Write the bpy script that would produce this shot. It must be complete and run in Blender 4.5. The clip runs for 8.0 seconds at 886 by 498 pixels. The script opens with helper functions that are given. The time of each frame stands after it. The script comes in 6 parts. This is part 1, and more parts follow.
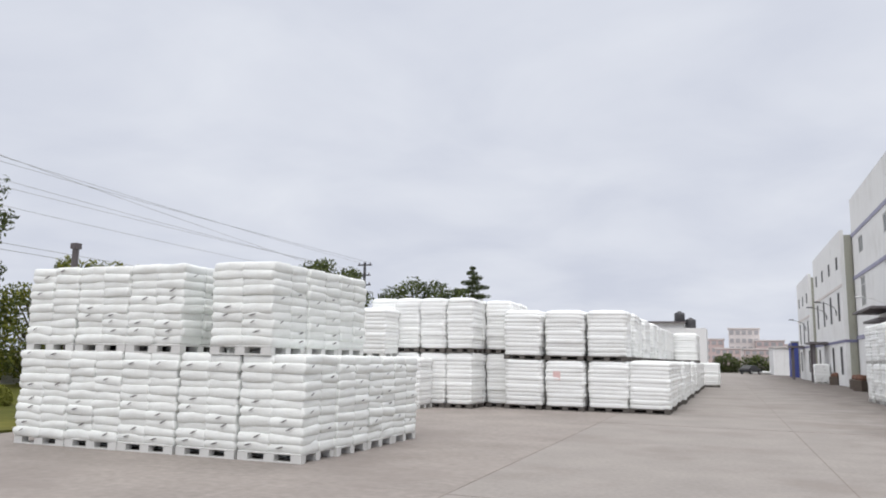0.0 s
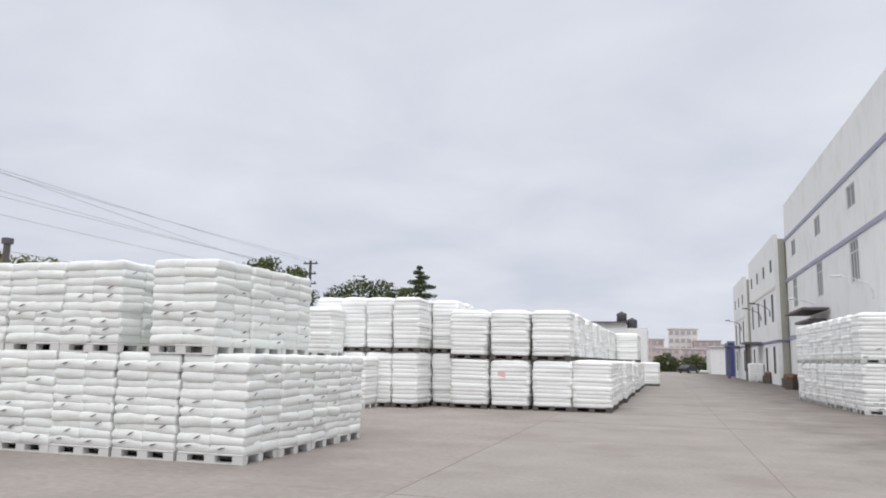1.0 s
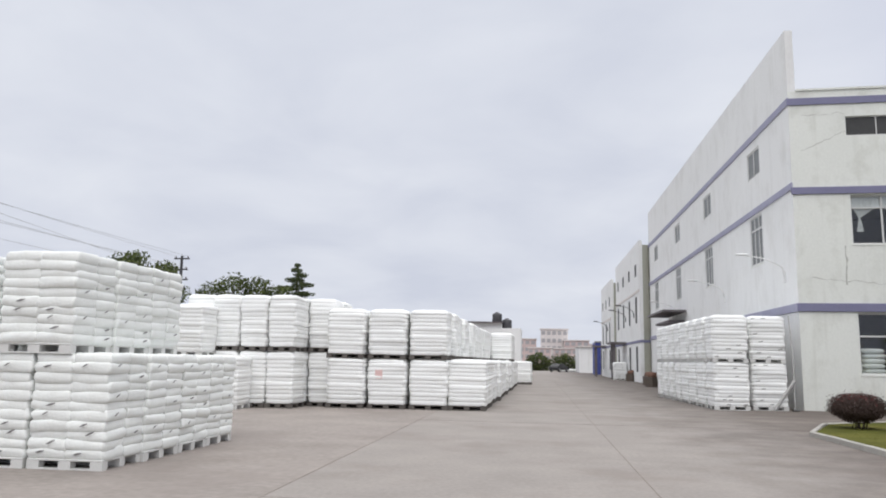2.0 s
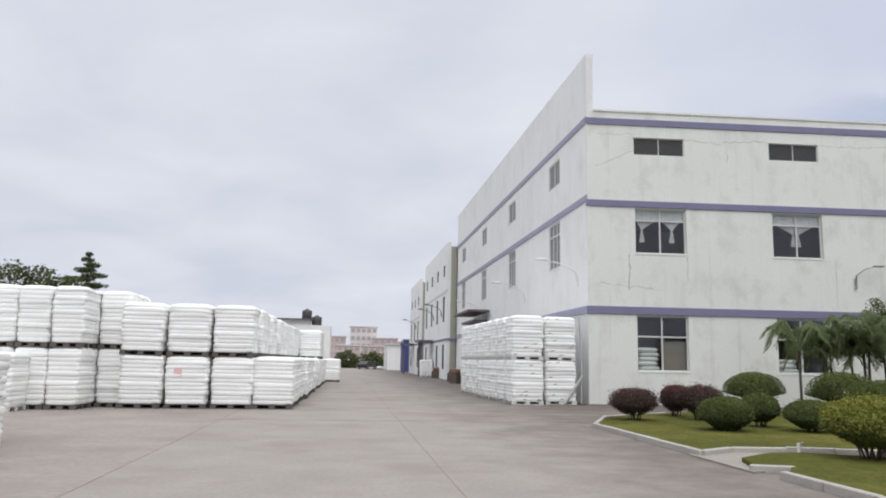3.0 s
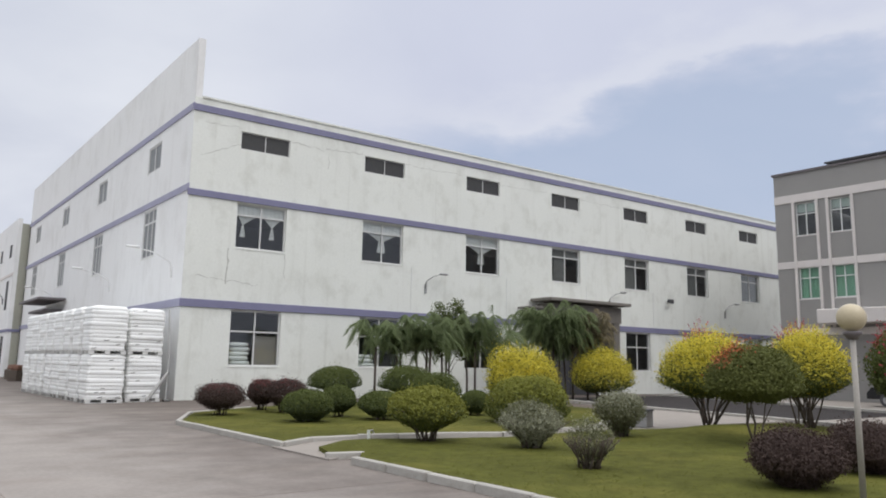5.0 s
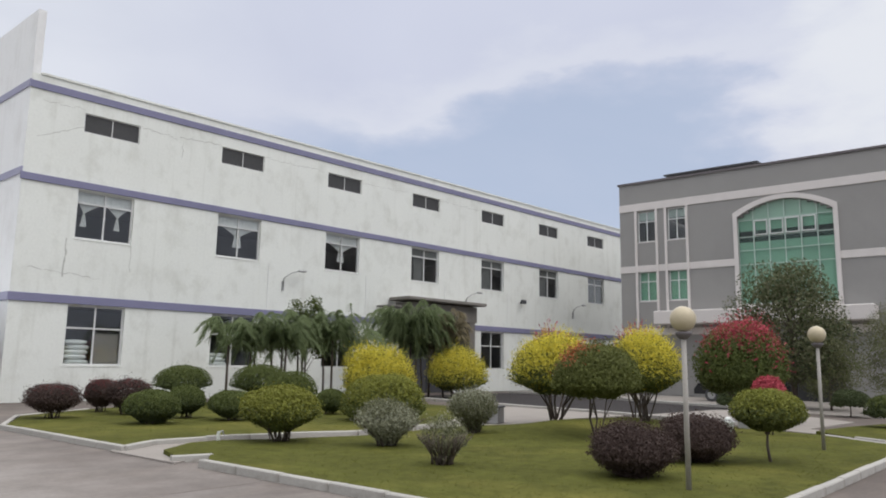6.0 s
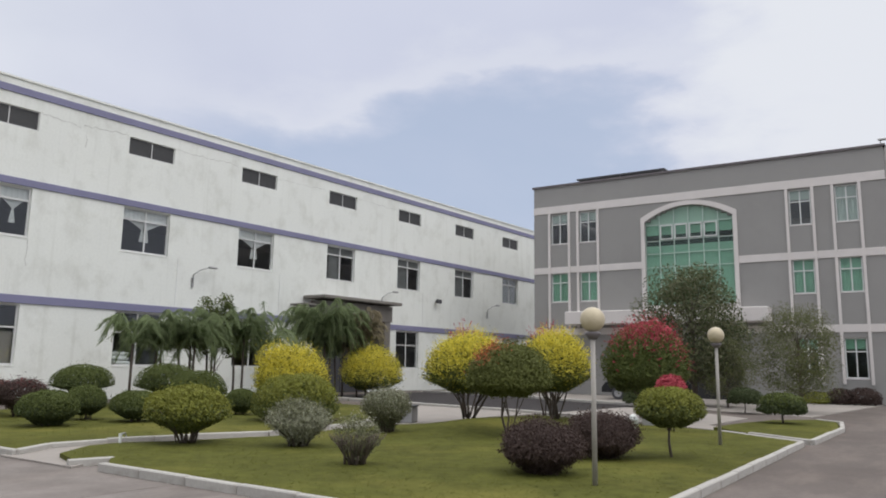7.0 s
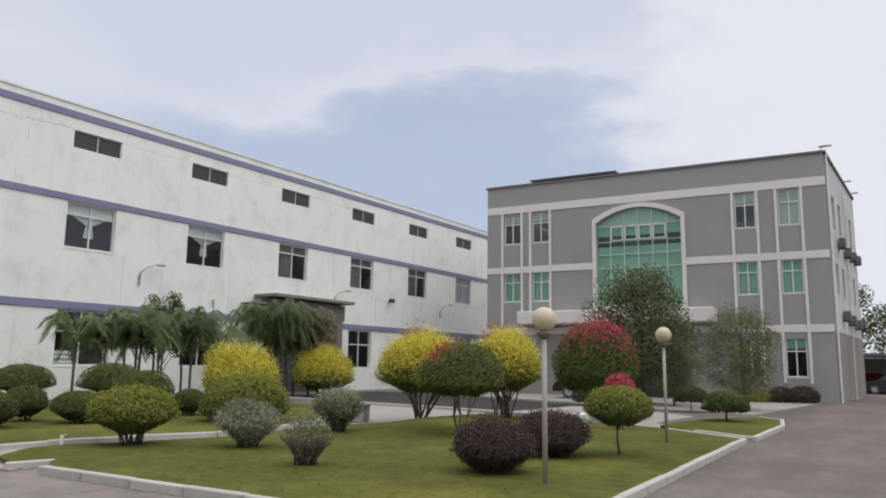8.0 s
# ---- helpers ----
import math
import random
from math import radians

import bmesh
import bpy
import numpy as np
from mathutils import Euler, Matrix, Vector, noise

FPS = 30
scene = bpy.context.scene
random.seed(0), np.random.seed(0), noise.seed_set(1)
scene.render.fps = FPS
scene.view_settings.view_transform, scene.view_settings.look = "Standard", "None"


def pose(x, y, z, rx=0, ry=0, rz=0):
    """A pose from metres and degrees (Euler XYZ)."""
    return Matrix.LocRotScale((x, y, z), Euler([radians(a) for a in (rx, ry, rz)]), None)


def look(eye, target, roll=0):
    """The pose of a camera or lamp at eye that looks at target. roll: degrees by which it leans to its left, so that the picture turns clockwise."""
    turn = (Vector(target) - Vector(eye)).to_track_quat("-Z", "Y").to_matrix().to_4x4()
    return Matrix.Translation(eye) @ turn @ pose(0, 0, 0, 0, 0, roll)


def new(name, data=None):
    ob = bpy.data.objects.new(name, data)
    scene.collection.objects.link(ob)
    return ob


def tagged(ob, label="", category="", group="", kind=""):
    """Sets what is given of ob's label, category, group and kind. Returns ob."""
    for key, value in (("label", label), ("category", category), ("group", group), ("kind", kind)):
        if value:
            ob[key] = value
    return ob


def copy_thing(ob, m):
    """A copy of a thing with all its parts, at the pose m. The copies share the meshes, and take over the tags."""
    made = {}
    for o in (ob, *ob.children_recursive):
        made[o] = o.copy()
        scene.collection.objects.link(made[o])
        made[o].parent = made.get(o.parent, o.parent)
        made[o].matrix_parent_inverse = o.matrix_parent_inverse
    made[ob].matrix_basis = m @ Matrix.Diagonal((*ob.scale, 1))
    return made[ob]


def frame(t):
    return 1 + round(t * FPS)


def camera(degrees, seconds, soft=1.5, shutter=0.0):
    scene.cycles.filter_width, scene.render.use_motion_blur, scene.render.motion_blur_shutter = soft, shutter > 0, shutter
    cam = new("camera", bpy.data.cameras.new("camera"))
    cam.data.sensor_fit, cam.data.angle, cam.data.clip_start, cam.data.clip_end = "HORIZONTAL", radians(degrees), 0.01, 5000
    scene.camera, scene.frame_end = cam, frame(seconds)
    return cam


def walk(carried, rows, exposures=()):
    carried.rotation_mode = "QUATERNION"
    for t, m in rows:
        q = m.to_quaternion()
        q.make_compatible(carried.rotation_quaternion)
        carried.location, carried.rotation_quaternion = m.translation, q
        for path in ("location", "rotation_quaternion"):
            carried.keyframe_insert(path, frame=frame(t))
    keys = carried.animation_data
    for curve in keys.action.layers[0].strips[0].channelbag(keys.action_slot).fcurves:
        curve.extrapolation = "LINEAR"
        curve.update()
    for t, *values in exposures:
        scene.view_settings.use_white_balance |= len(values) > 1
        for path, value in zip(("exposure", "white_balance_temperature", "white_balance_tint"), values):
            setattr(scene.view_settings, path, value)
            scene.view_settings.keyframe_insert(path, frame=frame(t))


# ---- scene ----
cam = camera(62.0, 8.0, soft=1.9)
walk(cam, [
    (0.0, pose(0.012, 0.045, 1.60, 98.448, -1.095, 20.733)),
    (0.5, pose(0.012, 0.045, 1.60, 98.441, -1.115, 19.437)),
    (1.0, pose(0.012, 0.045, 1.60, 98.484, -1.103, 16.570)),
    (2.3, pose(0.012, 0.045, 1.60, 98.608, -1.077, 3.297)),
    (2.5, pose(0.012, 0.045, 1.60, 98.610, -1.093, 0.399)),
    (3.0, pose(0.012, 0.045, 1.60, 98.687, -1.094, -7.445)),
    (3.5, pose(0.012, 0.045, 1.60, 98.731, -1.130, -15.263)),
    (4.0, pose(0.012, 0.045, 1.60, 98.770, -1.077, -23.759)),
    (4.5, pose(0.012, 0.045, 1.60, 98.816, -1.053, -31.044)),
    (5.0, pose(0.012, 0.045, 1.60, 98.855, -0.991, -38.180)),
    (6.5, pose(0.012, 0.045, 1.60, 98.932, -0.841, -52.837)),
    (7.0, pose(0.012, 0.045, 1.60, 98.948, -0.862, -55.670)),
    (7.5, pose(0.012, 0.045, 1.60, 98.946, -0.843, -57.920)),
    (8.0, pose(0.012, 0.045, 1.60, 98.956, -0.820, -59.310)),
])

# ---- world, sun ----
world = bpy.data.worlds.new("overcast_sky")
scene.world = world
world.use_nodes = True
SUN_EL, SUN_AZ = 50.0, 168.0          # azimuth clockwise from +y


def build_world():
    nt = world.node_tree
    nt.nodes.clear()
    N, L = nt.nodes.new, nt.links.new
    out, bg = N("ShaderNodeOutputWorld"), N("ShaderNodeBackground")
    sky = N("ShaderNodeTexSky")
    sky.sky_type, sky.sun_disc = "NISHITA", False
    sky.sun_elevation, sky.sun_rotation = radians(SUN_EL), radians(SUN_AZ)
    sky.air_density, sky.dust_density = 1.0, 2.0
    co, sep = N("ShaderNodeTexCoord"), N("ShaderNodeSeparateXYZ")
    L(co.outputs["Generated"], sep.inputs[0])
    # clouds lie on a flat layer: divide the direction by its height
    add = N("ShaderNodeMath"); add.operation = "ADD"; add.inputs[1].default_value = 0.22
    L(sep.outputs[2], add.inputs[0])
    mx = N("ShaderNodeMath"); mx.operation = "MAXIMUM"; mx.inputs[1].default_value = 0.12
    L(add.outputs[0], mx.inputs[0])
    div = N("ShaderNodeVectorMath"); div.operation = "DIVIDE"
    comb = N("ShaderNodeCombineXYZ")
    for i in range(3):
        L(mx.outputs[0], comb.inputs[i])
    L(co.outputs["Generated"], div.inputs[0]); L(comb.outputs[0], div.inputs[1])
    mp = N("ShaderNodeMapping"); mp.inputs["Scale"].default_value = (1.0, 1.0, 0.0)
    mp.inputs["Location"].default_value = (CLOUD_X, CLOUD_Y, 0)
    L(div.outputs[0], mp.inputs[0])
    n1 = N("ShaderNodeTexNoise"); n1.inputs["Scale"].default_value = 0.8; n1.inputs["Detail"].default_value = 6
    n1.inputs["Roughness"].default_value = 0.5; n1.inputs["Distortion"].default_value = 0.5
    L(mp.outputs[0], n1.inputs["Vector"])
    ramp = N("ShaderNodeValToRGB")
    ramp.color_ramp.elements[0].position, ramp.color_ramp.elements[1].position = 0.36, 0.6
    L(n1.outputs["Fac"], ramp.inputs[0])
    n2 = N("ShaderNodeTexNoise"); n2.inputs["Scale"].default_value = 1.7; n2.inputs["Detail"].default_value = 5
    n2.inputs["Distortion"].default_value = 0.3
    L(mp.outputs[0], n2.inputs["Vector"])
    cl = N("ShaderNodeValToRGB")
    cl.color_ramp.elements[0].position, cl.color_ramp.elements[0].color = 0.3, (6.15, 6.5, 7.5, 1)
    cl.color_ramp.elements[1].position, cl.color_ramp.elements[1].color = 0.68, (7.45, 7.75, 8.5, 1)
    L(n2.outputs["Fac"], cl.inputs[0])
    veil = N("ShaderNodeMix"); veil.data_type = "RGBA"      # thin veil over the blue
    veil.inputs["Factor"].default_value = 0.72
    L(sky.outputs[0], veil.inputs["A"]); veil.inputs["B"].default_value = (5.35, 6.2, 7.95, 1)
    # a gap of blue in the east, closed by a cloud deck above it and a bright bank beyond it
    def calc(op, a, b=0.0, c=0.0, clamp=False):
        q = N("ShaderNodeMath"); q.operation, q.use_clamp = op, clamp
        for i, v in enumerate((a, b, c)):
            if isinstance(v, (int, float)):
                q.inputs[i].default_value = v
            else:
                L(v, q.inputs[i])
        return q.outputs[0]

    def step(v, lo, hi):
        q = N("ShaderNodeMapRange"); q.interpolation_type = "SMOOTHSTEP"
        q.inputs["From Min"].default_value, q.inputs["From Max"].default_value = lo, hi
        L(v, q.inputs["Value"])
        return q.outputs[0]

    wn = N("ShaderNodeTexNoise"); wn.inputs["Scale"].default_value, wn.inputs["Detail"].default_value = 7.0, 7
    wn.inputs["Roughness"].default_value = 0.55
    wm = N("ShaderNodeMapping"); wm.inputs["Scale"].default_value = (1.0, 1.0, 2.4)
    L(co.outputs["Generated"], wm.inputs[0]); L(wm.outputs[0], wn.inputs["Vector"])
    wob = calc("SUBTRACT", wn.outputs["Fac"], 0.5)
    az = calc("MULTIPLY", calc("ARCTAN2", sep.outputs[0], sep.outputs[1]), 57.2958)
    el = calc("MULTIPLY", calc("ARCSINE", sep.outputs[2]), 57.2958)
    azw = calc("MULTIPLY_ADD", wob, 22.0, az)
    elw = calc("MULTIPLY_ADD", wob, 8.0, el)
    edge = calc("MULTIPLY_ADD", step(az, 42.0, 57.0), 4.4, 17.6)
    over = calc("SUBTRACT", elw, edge)
    bank = calc("MULTIPLY", step(azw, 70.0, 81.0), calc("SUBTRACT", 1.0, step(az, 100.0, 150.0)))
    gap = calc("MULTIPLY", calc("MULTIPLY", step(azw, 24.0, 42.0), calc("SUBTRACT", 1.0, step(azw, 68.0, 78.0))), calc("SUBTRACT", 1.0, step(over, -2.4, 1.8)))
    rim = calc("MULTIPLY", calc("MULTIPLY", step(over, -1.0, 0.8), calc("SUBTRACT", 1.0, step(over, 0.8, 4.0))), step(az, 28.0, 44.0))
    wisp = calc("MULTIPLY_ADD", ramp.outputs[0], 0.3, 0.06)
    m2 = calc("ADD", calc("SUBTRACT", 1.0, gap), wisp, clamp=True)
    lit = calc("MAXIMUM", bank, calc("MULTIPLY", rim, 0.4))
    bright = N("ShaderNodeMix"); bright.data_type = "RGBA"; bright.inputs["B"].default_value = (7.75, 8.0, 8.6, 1)
    deck = N("ShaderNodeMix"); deck.data_type = "RGBA"; deck.inputs["B"].default_value = (5.8, 6.15, 7.7, 1)
    L(calc("MULTIPLY", step(az, 12.0, 45.0), 0.65), deck.inputs["Factor"]); L(cl.outputs[0], deck.inputs["A"])
    L(lit, bright.inputs["Factor"]); L(deck.outputs["Result"], bright.inputs["A"])
    mix = N("ShaderNodeMix"); mix.data_type = "RGBA"
    L(m2, mix.inputs["Factor"]); L(veil.outputs["Result"], mix.inputs["A"]); L(bright.outputs["Result"], mix.inputs["B"])
    # an overcast sky is brighter overhead than low down
    zen = N("ShaderNodeMapRange"); zen.interpolation_type = "SMOOTHSTEP"
    zen.inputs["From Min"].default_value, zen.inputs["From Max"].default_value = 0.47, 1.0
    L(sep.outputs[2], zen.inputs["Value"])
    lift = N("ShaderNodeMix"); lift.data_type = "RGBA"
    lift.inputs["A"].default_value, lift.inputs["B"].default_value = (1, 1, 1, 1), (3.2, 3.05, 2.75, 1)
    L(zen.outputs[0], lift.inputs["Factor"])
    sc = N("ShaderNodeVectorMath"); sc.operation = "MULTIPLY"
    L(mix.outputs["Result"], sc.inputs[0]); L(lift.outputs["Result"], sc.inputs[1])
    L(sc.outputs[0], bg.inputs[0]); bg.inputs[1].default_value = SKY
    L(bg.outputs[0], out.inputs[0])


SKY, CLOUD_X, CLOUD_Y = 0.1, 0.35, 0.2
build_world()
sun = new("sun", bpy.data.lights.new("sun", "SUN"))
sun.data.energy, sun.data.angle, sun.data.color = 1.0, radians(50), (1.0, 0.96, 0.9)
sun.matrix_world = look((math.sin(radians(SUN_AZ)) * 50, math.cos(radians(SUN_AZ)) * 50, 50 * math.tan(radians(SUN_EL))), (0, 0, 0))
scene.view_settings.exposure = 0.0


# ---- materials ----
def material(name, base, rough=0.7, vary=0.12, scale=3.0, fine=40.0, bump=0.15, dist=0.01, metal=0.0, stain=None, stain_amount=0.0,
             stretch=(1, 1, 1), island=0.0, obj=0.0, spec=0.4, stain_scale=0.35, two_sided=0.0, drip=0.0):
    """Base colour varied at a coarse and a fine scale, with optional stains and relief."""
    m = bpy.data.materials.new(name)
    m.use_nodes = True
    nt = m.node_tree
    N, L = nt.nodes.new, nt.links.new
    b = nt.nodes["Principled BSDF"]
    b.inputs["Roughness"].default_value, b.inputs["Metallic"].default_value = rough, metal
    b.inputs["Specular IOR Level"].default_value = spec
    co, mp = N("ShaderNodeTexCoord"), N("ShaderNodeMapping")
    mp.inputs["Scale"].default_value = stretch
    L(co.outputs["Object"], mp.inputs[0])
    a, f = N("ShaderNodeTexNoise"), N("ShaderNodeTexNoise")
    a.inputs["Scale"].default_value, a.inputs["Detail"].default_value = scale, 5
    f.inputs["Scale"].default_value, f.inputs["Detail"].default_value = fine, 3
    L(mp.outputs[0], a.inputs["Vector"]); L(mp.outputs[0], f.inputs["Vector"])
    s = N("ShaderNodeMath"); s.operation = "ADD"
    L(a.outputs["Fac"], s.inputs[0]); L(f.outputs["Fac"], s.inputs[1])
    last = s
    for amount, node, sock in ((island, "ShaderNodeNewGeometry", "Random Per Island"), (obj, "ShaderNodeObjectInfo", "Random")):
        if amount:
            q = N(node); k = N("ShaderNodeMath"); k.operation = "MULTIPLY_ADD"
            k.inputs[1].default_value = amount
            L(q.outputs[sock], k.inputs[0]); L(last.outputs[0], k.inputs[2])
            last = k
    mid = 1.0 + (island + obj) / 2
    r = N("ShaderNodeMapRange")
    r.inputs["From Min"].default_value, r.inputs["From Max"].default_value = mid - 0.5 - island / 2 - obj / 2, mid + 0.5 + island / 2 + obj / 2
    r.inputs["To Min"].default_value, r.inputs["To Max"].default_value = 1 - vary, 1 + vary
    L(last.outputs[0], r.inputs["Value"])
    mul = N("ShaderNodeVectorMath"); mul.operation = "SCALE"; mul.inputs[0].default_value = base
    L(r.outputs[0], mul.inputs["Scale"])
    colour = mul.outputs[0]
    if stain:
        st = N("ShaderNodeTexNoise"); st.inputs["Scale"].default_value = stain_scale; st.inputs["Detail"].default_value = 8
        st.inputs["Roughness"].default_value = 0.65
        L(mp.outputs[0], st.inputs["Vector"])
        sr = N("ShaderNodeMapRange"); sr.inputs["From Min"].default_value, sr.inputs["From Max"].default_value = 0.5, 0.72
        sr.inputs["To Max"].default_value = stain_amount
        L(st.outputs["Fac"], sr.inputs["Value"])
        mx = N("ShaderNodeMix"); mx.data_type = "RGBA"; mx.inputs["B"].default_value = (*stain, 1)
        L(sr.outputs[0], mx.inputs["Factor"]); L(colour, mx.inputs["A"])
        colour = mx.outputs["Result"]
    if drip:
        dm = N("ShaderNodeMapping"); dm.inputs["Scale"].default_value = (2.2, 2.2, 0.1)
        dn, dr = N("ShaderNodeTexNoise"), N("ShaderNodeMapRange")
        dn.inputs["Scale"].default_value, dn.inputs["Detail"].default_value = 1.6, 6
        L(co.outputs["Object"], dm.inputs[0]); L(dm.outputs[0], dn.inputs["Vector"])
        dr.inputs["From Min"].default_value, dr.inputs["From Max"].default_value, dr.inputs["To Max"].default_value = 0.56, 0.75, drip
        L(dn.outputs["Fac"], dr.inputs["Value"])
        dx = N("ShaderNodeMix"); dx.data_type = "RGBA"; dx.inputs["B"].default_value = (*stain, 1)
        L(dr.outputs[0], dx.inputs["Factor"]); L(colour, dx.inputs["A"])
        colour = dx.outputs["Result"]
    L(colour, b.inputs["Base Color"])
    if bump:
        bp = N("ShaderNodeBump"); bp.inputs["Strength"].default_value, bp.inputs["Distance"].default_value = bump, dist
        L(s.outputs[0], bp.inputs["Height"]); L(bp.outputs[0], b.inputs["Normal"])
    if two_sided:
        tr = N("ShaderNodeBsdfTranslucent"); ms = N("ShaderNodeMixShader"); ms.inputs[0].default_value = two_sided
        L(colour, tr.inputs[0]); L(b.outputs[0], ms.inputs[1]); L(tr.outputs[0], ms.inputs[2])
        L(ms.outputs[0], nt.nodes["Material Output"].inputs[0])
    return m


def glass(name, tint, gloss):
    m = bpy.data.materials.new(name)
    m.use_nodes = True
    nt = m.node_tree
    N, L = nt.nodes.new, nt.links.new
    tr, gl, ms, lw = N("ShaderNodeBsdfTransparent"), N("ShaderNodeBsdfGlossy"), N("ShaderNodeMixShader"), N("ShaderNodeLayerWeight")
    tr.inputs[0].default_value = (*tint, 1)
    gl.inputs["Roughness"].default_value = 0.06
    lw.inputs[0].default_value = 0.5
    p, k = N("ShaderNodeMath"), N("ShaderNodeMath")
    p.operation, p.inputs[1].default_value = "POWER", 4.0
    k.operation, k.inputs[1].default_value, k.inputs[2].default_value = "MULTIPLY_ADD", 0.9 - gloss, gloss
    L(lw.outputs["Facing"], p.inputs[0]); L(p.outputs[0], k.inputs[0]); L(k.outputs[0], ms.inputs[0])
    L(tr.outputs[0], ms.inputs[1]); L(gl.outputs[0], ms.inputs[2])
    L(ms.outputs[0], nt.nodes["Material Output"].inputs[0])
    return m


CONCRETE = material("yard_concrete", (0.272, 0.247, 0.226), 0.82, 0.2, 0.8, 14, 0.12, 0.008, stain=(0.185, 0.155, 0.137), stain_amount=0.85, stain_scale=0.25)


def darker_side(m, dark):
    """The concrete grows darker and more mottled towards the garden side of the yard."""
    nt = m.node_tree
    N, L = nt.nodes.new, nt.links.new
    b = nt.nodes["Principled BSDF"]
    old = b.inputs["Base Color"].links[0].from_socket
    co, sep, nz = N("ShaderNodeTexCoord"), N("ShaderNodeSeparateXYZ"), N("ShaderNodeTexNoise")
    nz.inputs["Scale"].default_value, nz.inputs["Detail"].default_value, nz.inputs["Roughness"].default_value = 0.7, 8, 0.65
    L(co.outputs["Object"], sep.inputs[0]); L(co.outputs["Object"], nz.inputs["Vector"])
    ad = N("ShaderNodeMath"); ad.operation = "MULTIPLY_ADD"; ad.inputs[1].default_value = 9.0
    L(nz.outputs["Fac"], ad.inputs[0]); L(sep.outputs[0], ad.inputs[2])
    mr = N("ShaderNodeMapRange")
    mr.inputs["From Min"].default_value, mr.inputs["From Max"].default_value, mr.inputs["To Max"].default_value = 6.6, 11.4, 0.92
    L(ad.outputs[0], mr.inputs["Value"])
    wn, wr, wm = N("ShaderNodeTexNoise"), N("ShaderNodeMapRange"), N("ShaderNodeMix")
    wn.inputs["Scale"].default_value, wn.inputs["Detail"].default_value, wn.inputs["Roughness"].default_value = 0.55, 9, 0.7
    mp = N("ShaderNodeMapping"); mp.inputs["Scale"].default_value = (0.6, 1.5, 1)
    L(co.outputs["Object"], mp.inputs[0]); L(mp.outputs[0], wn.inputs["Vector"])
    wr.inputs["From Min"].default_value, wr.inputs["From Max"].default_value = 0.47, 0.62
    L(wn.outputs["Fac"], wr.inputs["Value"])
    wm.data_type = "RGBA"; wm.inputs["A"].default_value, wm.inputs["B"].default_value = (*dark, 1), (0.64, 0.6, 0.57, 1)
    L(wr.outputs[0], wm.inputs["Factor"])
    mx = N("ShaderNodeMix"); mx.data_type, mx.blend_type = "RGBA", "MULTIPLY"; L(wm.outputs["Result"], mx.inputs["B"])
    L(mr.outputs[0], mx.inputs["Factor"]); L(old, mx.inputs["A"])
    # the drive south of the garden is multiplied darker and browner again
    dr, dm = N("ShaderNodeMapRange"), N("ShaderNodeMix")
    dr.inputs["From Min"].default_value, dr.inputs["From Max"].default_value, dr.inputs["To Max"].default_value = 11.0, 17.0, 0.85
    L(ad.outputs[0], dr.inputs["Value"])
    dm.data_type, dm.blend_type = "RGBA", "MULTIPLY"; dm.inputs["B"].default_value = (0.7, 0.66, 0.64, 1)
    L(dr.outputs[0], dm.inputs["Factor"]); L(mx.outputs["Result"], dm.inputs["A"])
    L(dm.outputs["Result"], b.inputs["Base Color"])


darker_side(CONCRETE, (0.45, 0.42, 0.405))
OLD_BAY = material("old_yard_concrete", (0.268, 0.238, 0.216), 0.85, 0.3, 0.6, 8, 0.3, 0.01, stain=(0.175, 0.148, 0.135), stain_amount=0.75, stain_scale=0.25)
JOINT = material("joint_filler", (0.23, 0.2, 0.178), 0.9, 0.3, 0.8, 3)
PAVING = material("pale_paving", (0.27, 0.245, 0.22), 0.8, 0.12, 1.2, 20, 0.2, stain=(0.34, 0.31, 0.28), stain_amount=0.5)
ASPHALT = material("dark_asphalt", (0.045, 0.041, 0.041), 0.95, 0.2, 1.0, 60, 0.4, spec=0.1)
KERB = material("kerb_concrete", (0.39, 0.375, 0.345), 0.85, 0.2, 2.0, 30, 0.4, stain=(0.2, 0.18, 0.15), stain_amount=0.95, stain_scale=1.6, obj=0.5)
WHITE_WALL = material("white_render", (0.745, 0.762, 0.718), 0.75, 0.07, 0.4, 12, 0.3, 0.008, stain=(0.44, 0.44, 0.38), stain_amount=0.42, stretch=(1, 1, 0.8), stain_scale=0.9, drip=0.22)
SIDE_WALL = material("light_render", (0.8, 0.805, 0.8), 0.75, 0.05, 0.5, 12, 0.2, 0.006, stain=(0.5, 0.49, 0.46), stain_amount=0.35, stretch=(1, 1, 0.6), stain_scale=0.6, drip=0.22)
SIDE_GREY = material("grey_side_render", (0.46, 0.455, 0.445), 0.8, 0.12, 0.6, 14, 0.2, stain=(0.24, 0.235, 0.22), stain_amount=0.7, stretch=(1, 1, 0.4), stain_scale=0.8, drip=0.35)
DULL_CASING = material("dull_casing", (0.13, 0.13, 0.125), 0.6, 0.15, 3, 30)
CANOPY = material("dark_brown_concrete", (0.2, 0.185, 0.165), 0.85, 0.2, 0.8, 14, 0.2, stain=(0.1, 0.09, 0.08), stain_amount=0.6, stretch=(1, 1, 0.4))
OLIVE_WALL = material("weathered_render", (0.38, 0.38, 0.32), 0.85, 0.15, 0.8, 14, 0.2, stain=(0.16, 0.16, 0.13), stain_amount=0.6, stretch=(1, 1, 0.4))
BAND = material("violet_band_paint", (0.2, 0.198, 0.305), 0.7, 0.12, 1.0, 25, 0.15, stain=(0.16, 0.16, 0.26), stain_amount=0.5)
FADED_BAND = material("faded_violet_paint", (0.33, 0.33, 0.44), 0.7, 0.12, 1.0, 25, 0.15, stain=(0.45, 0.45, 0.52), stain_amount=0.5)
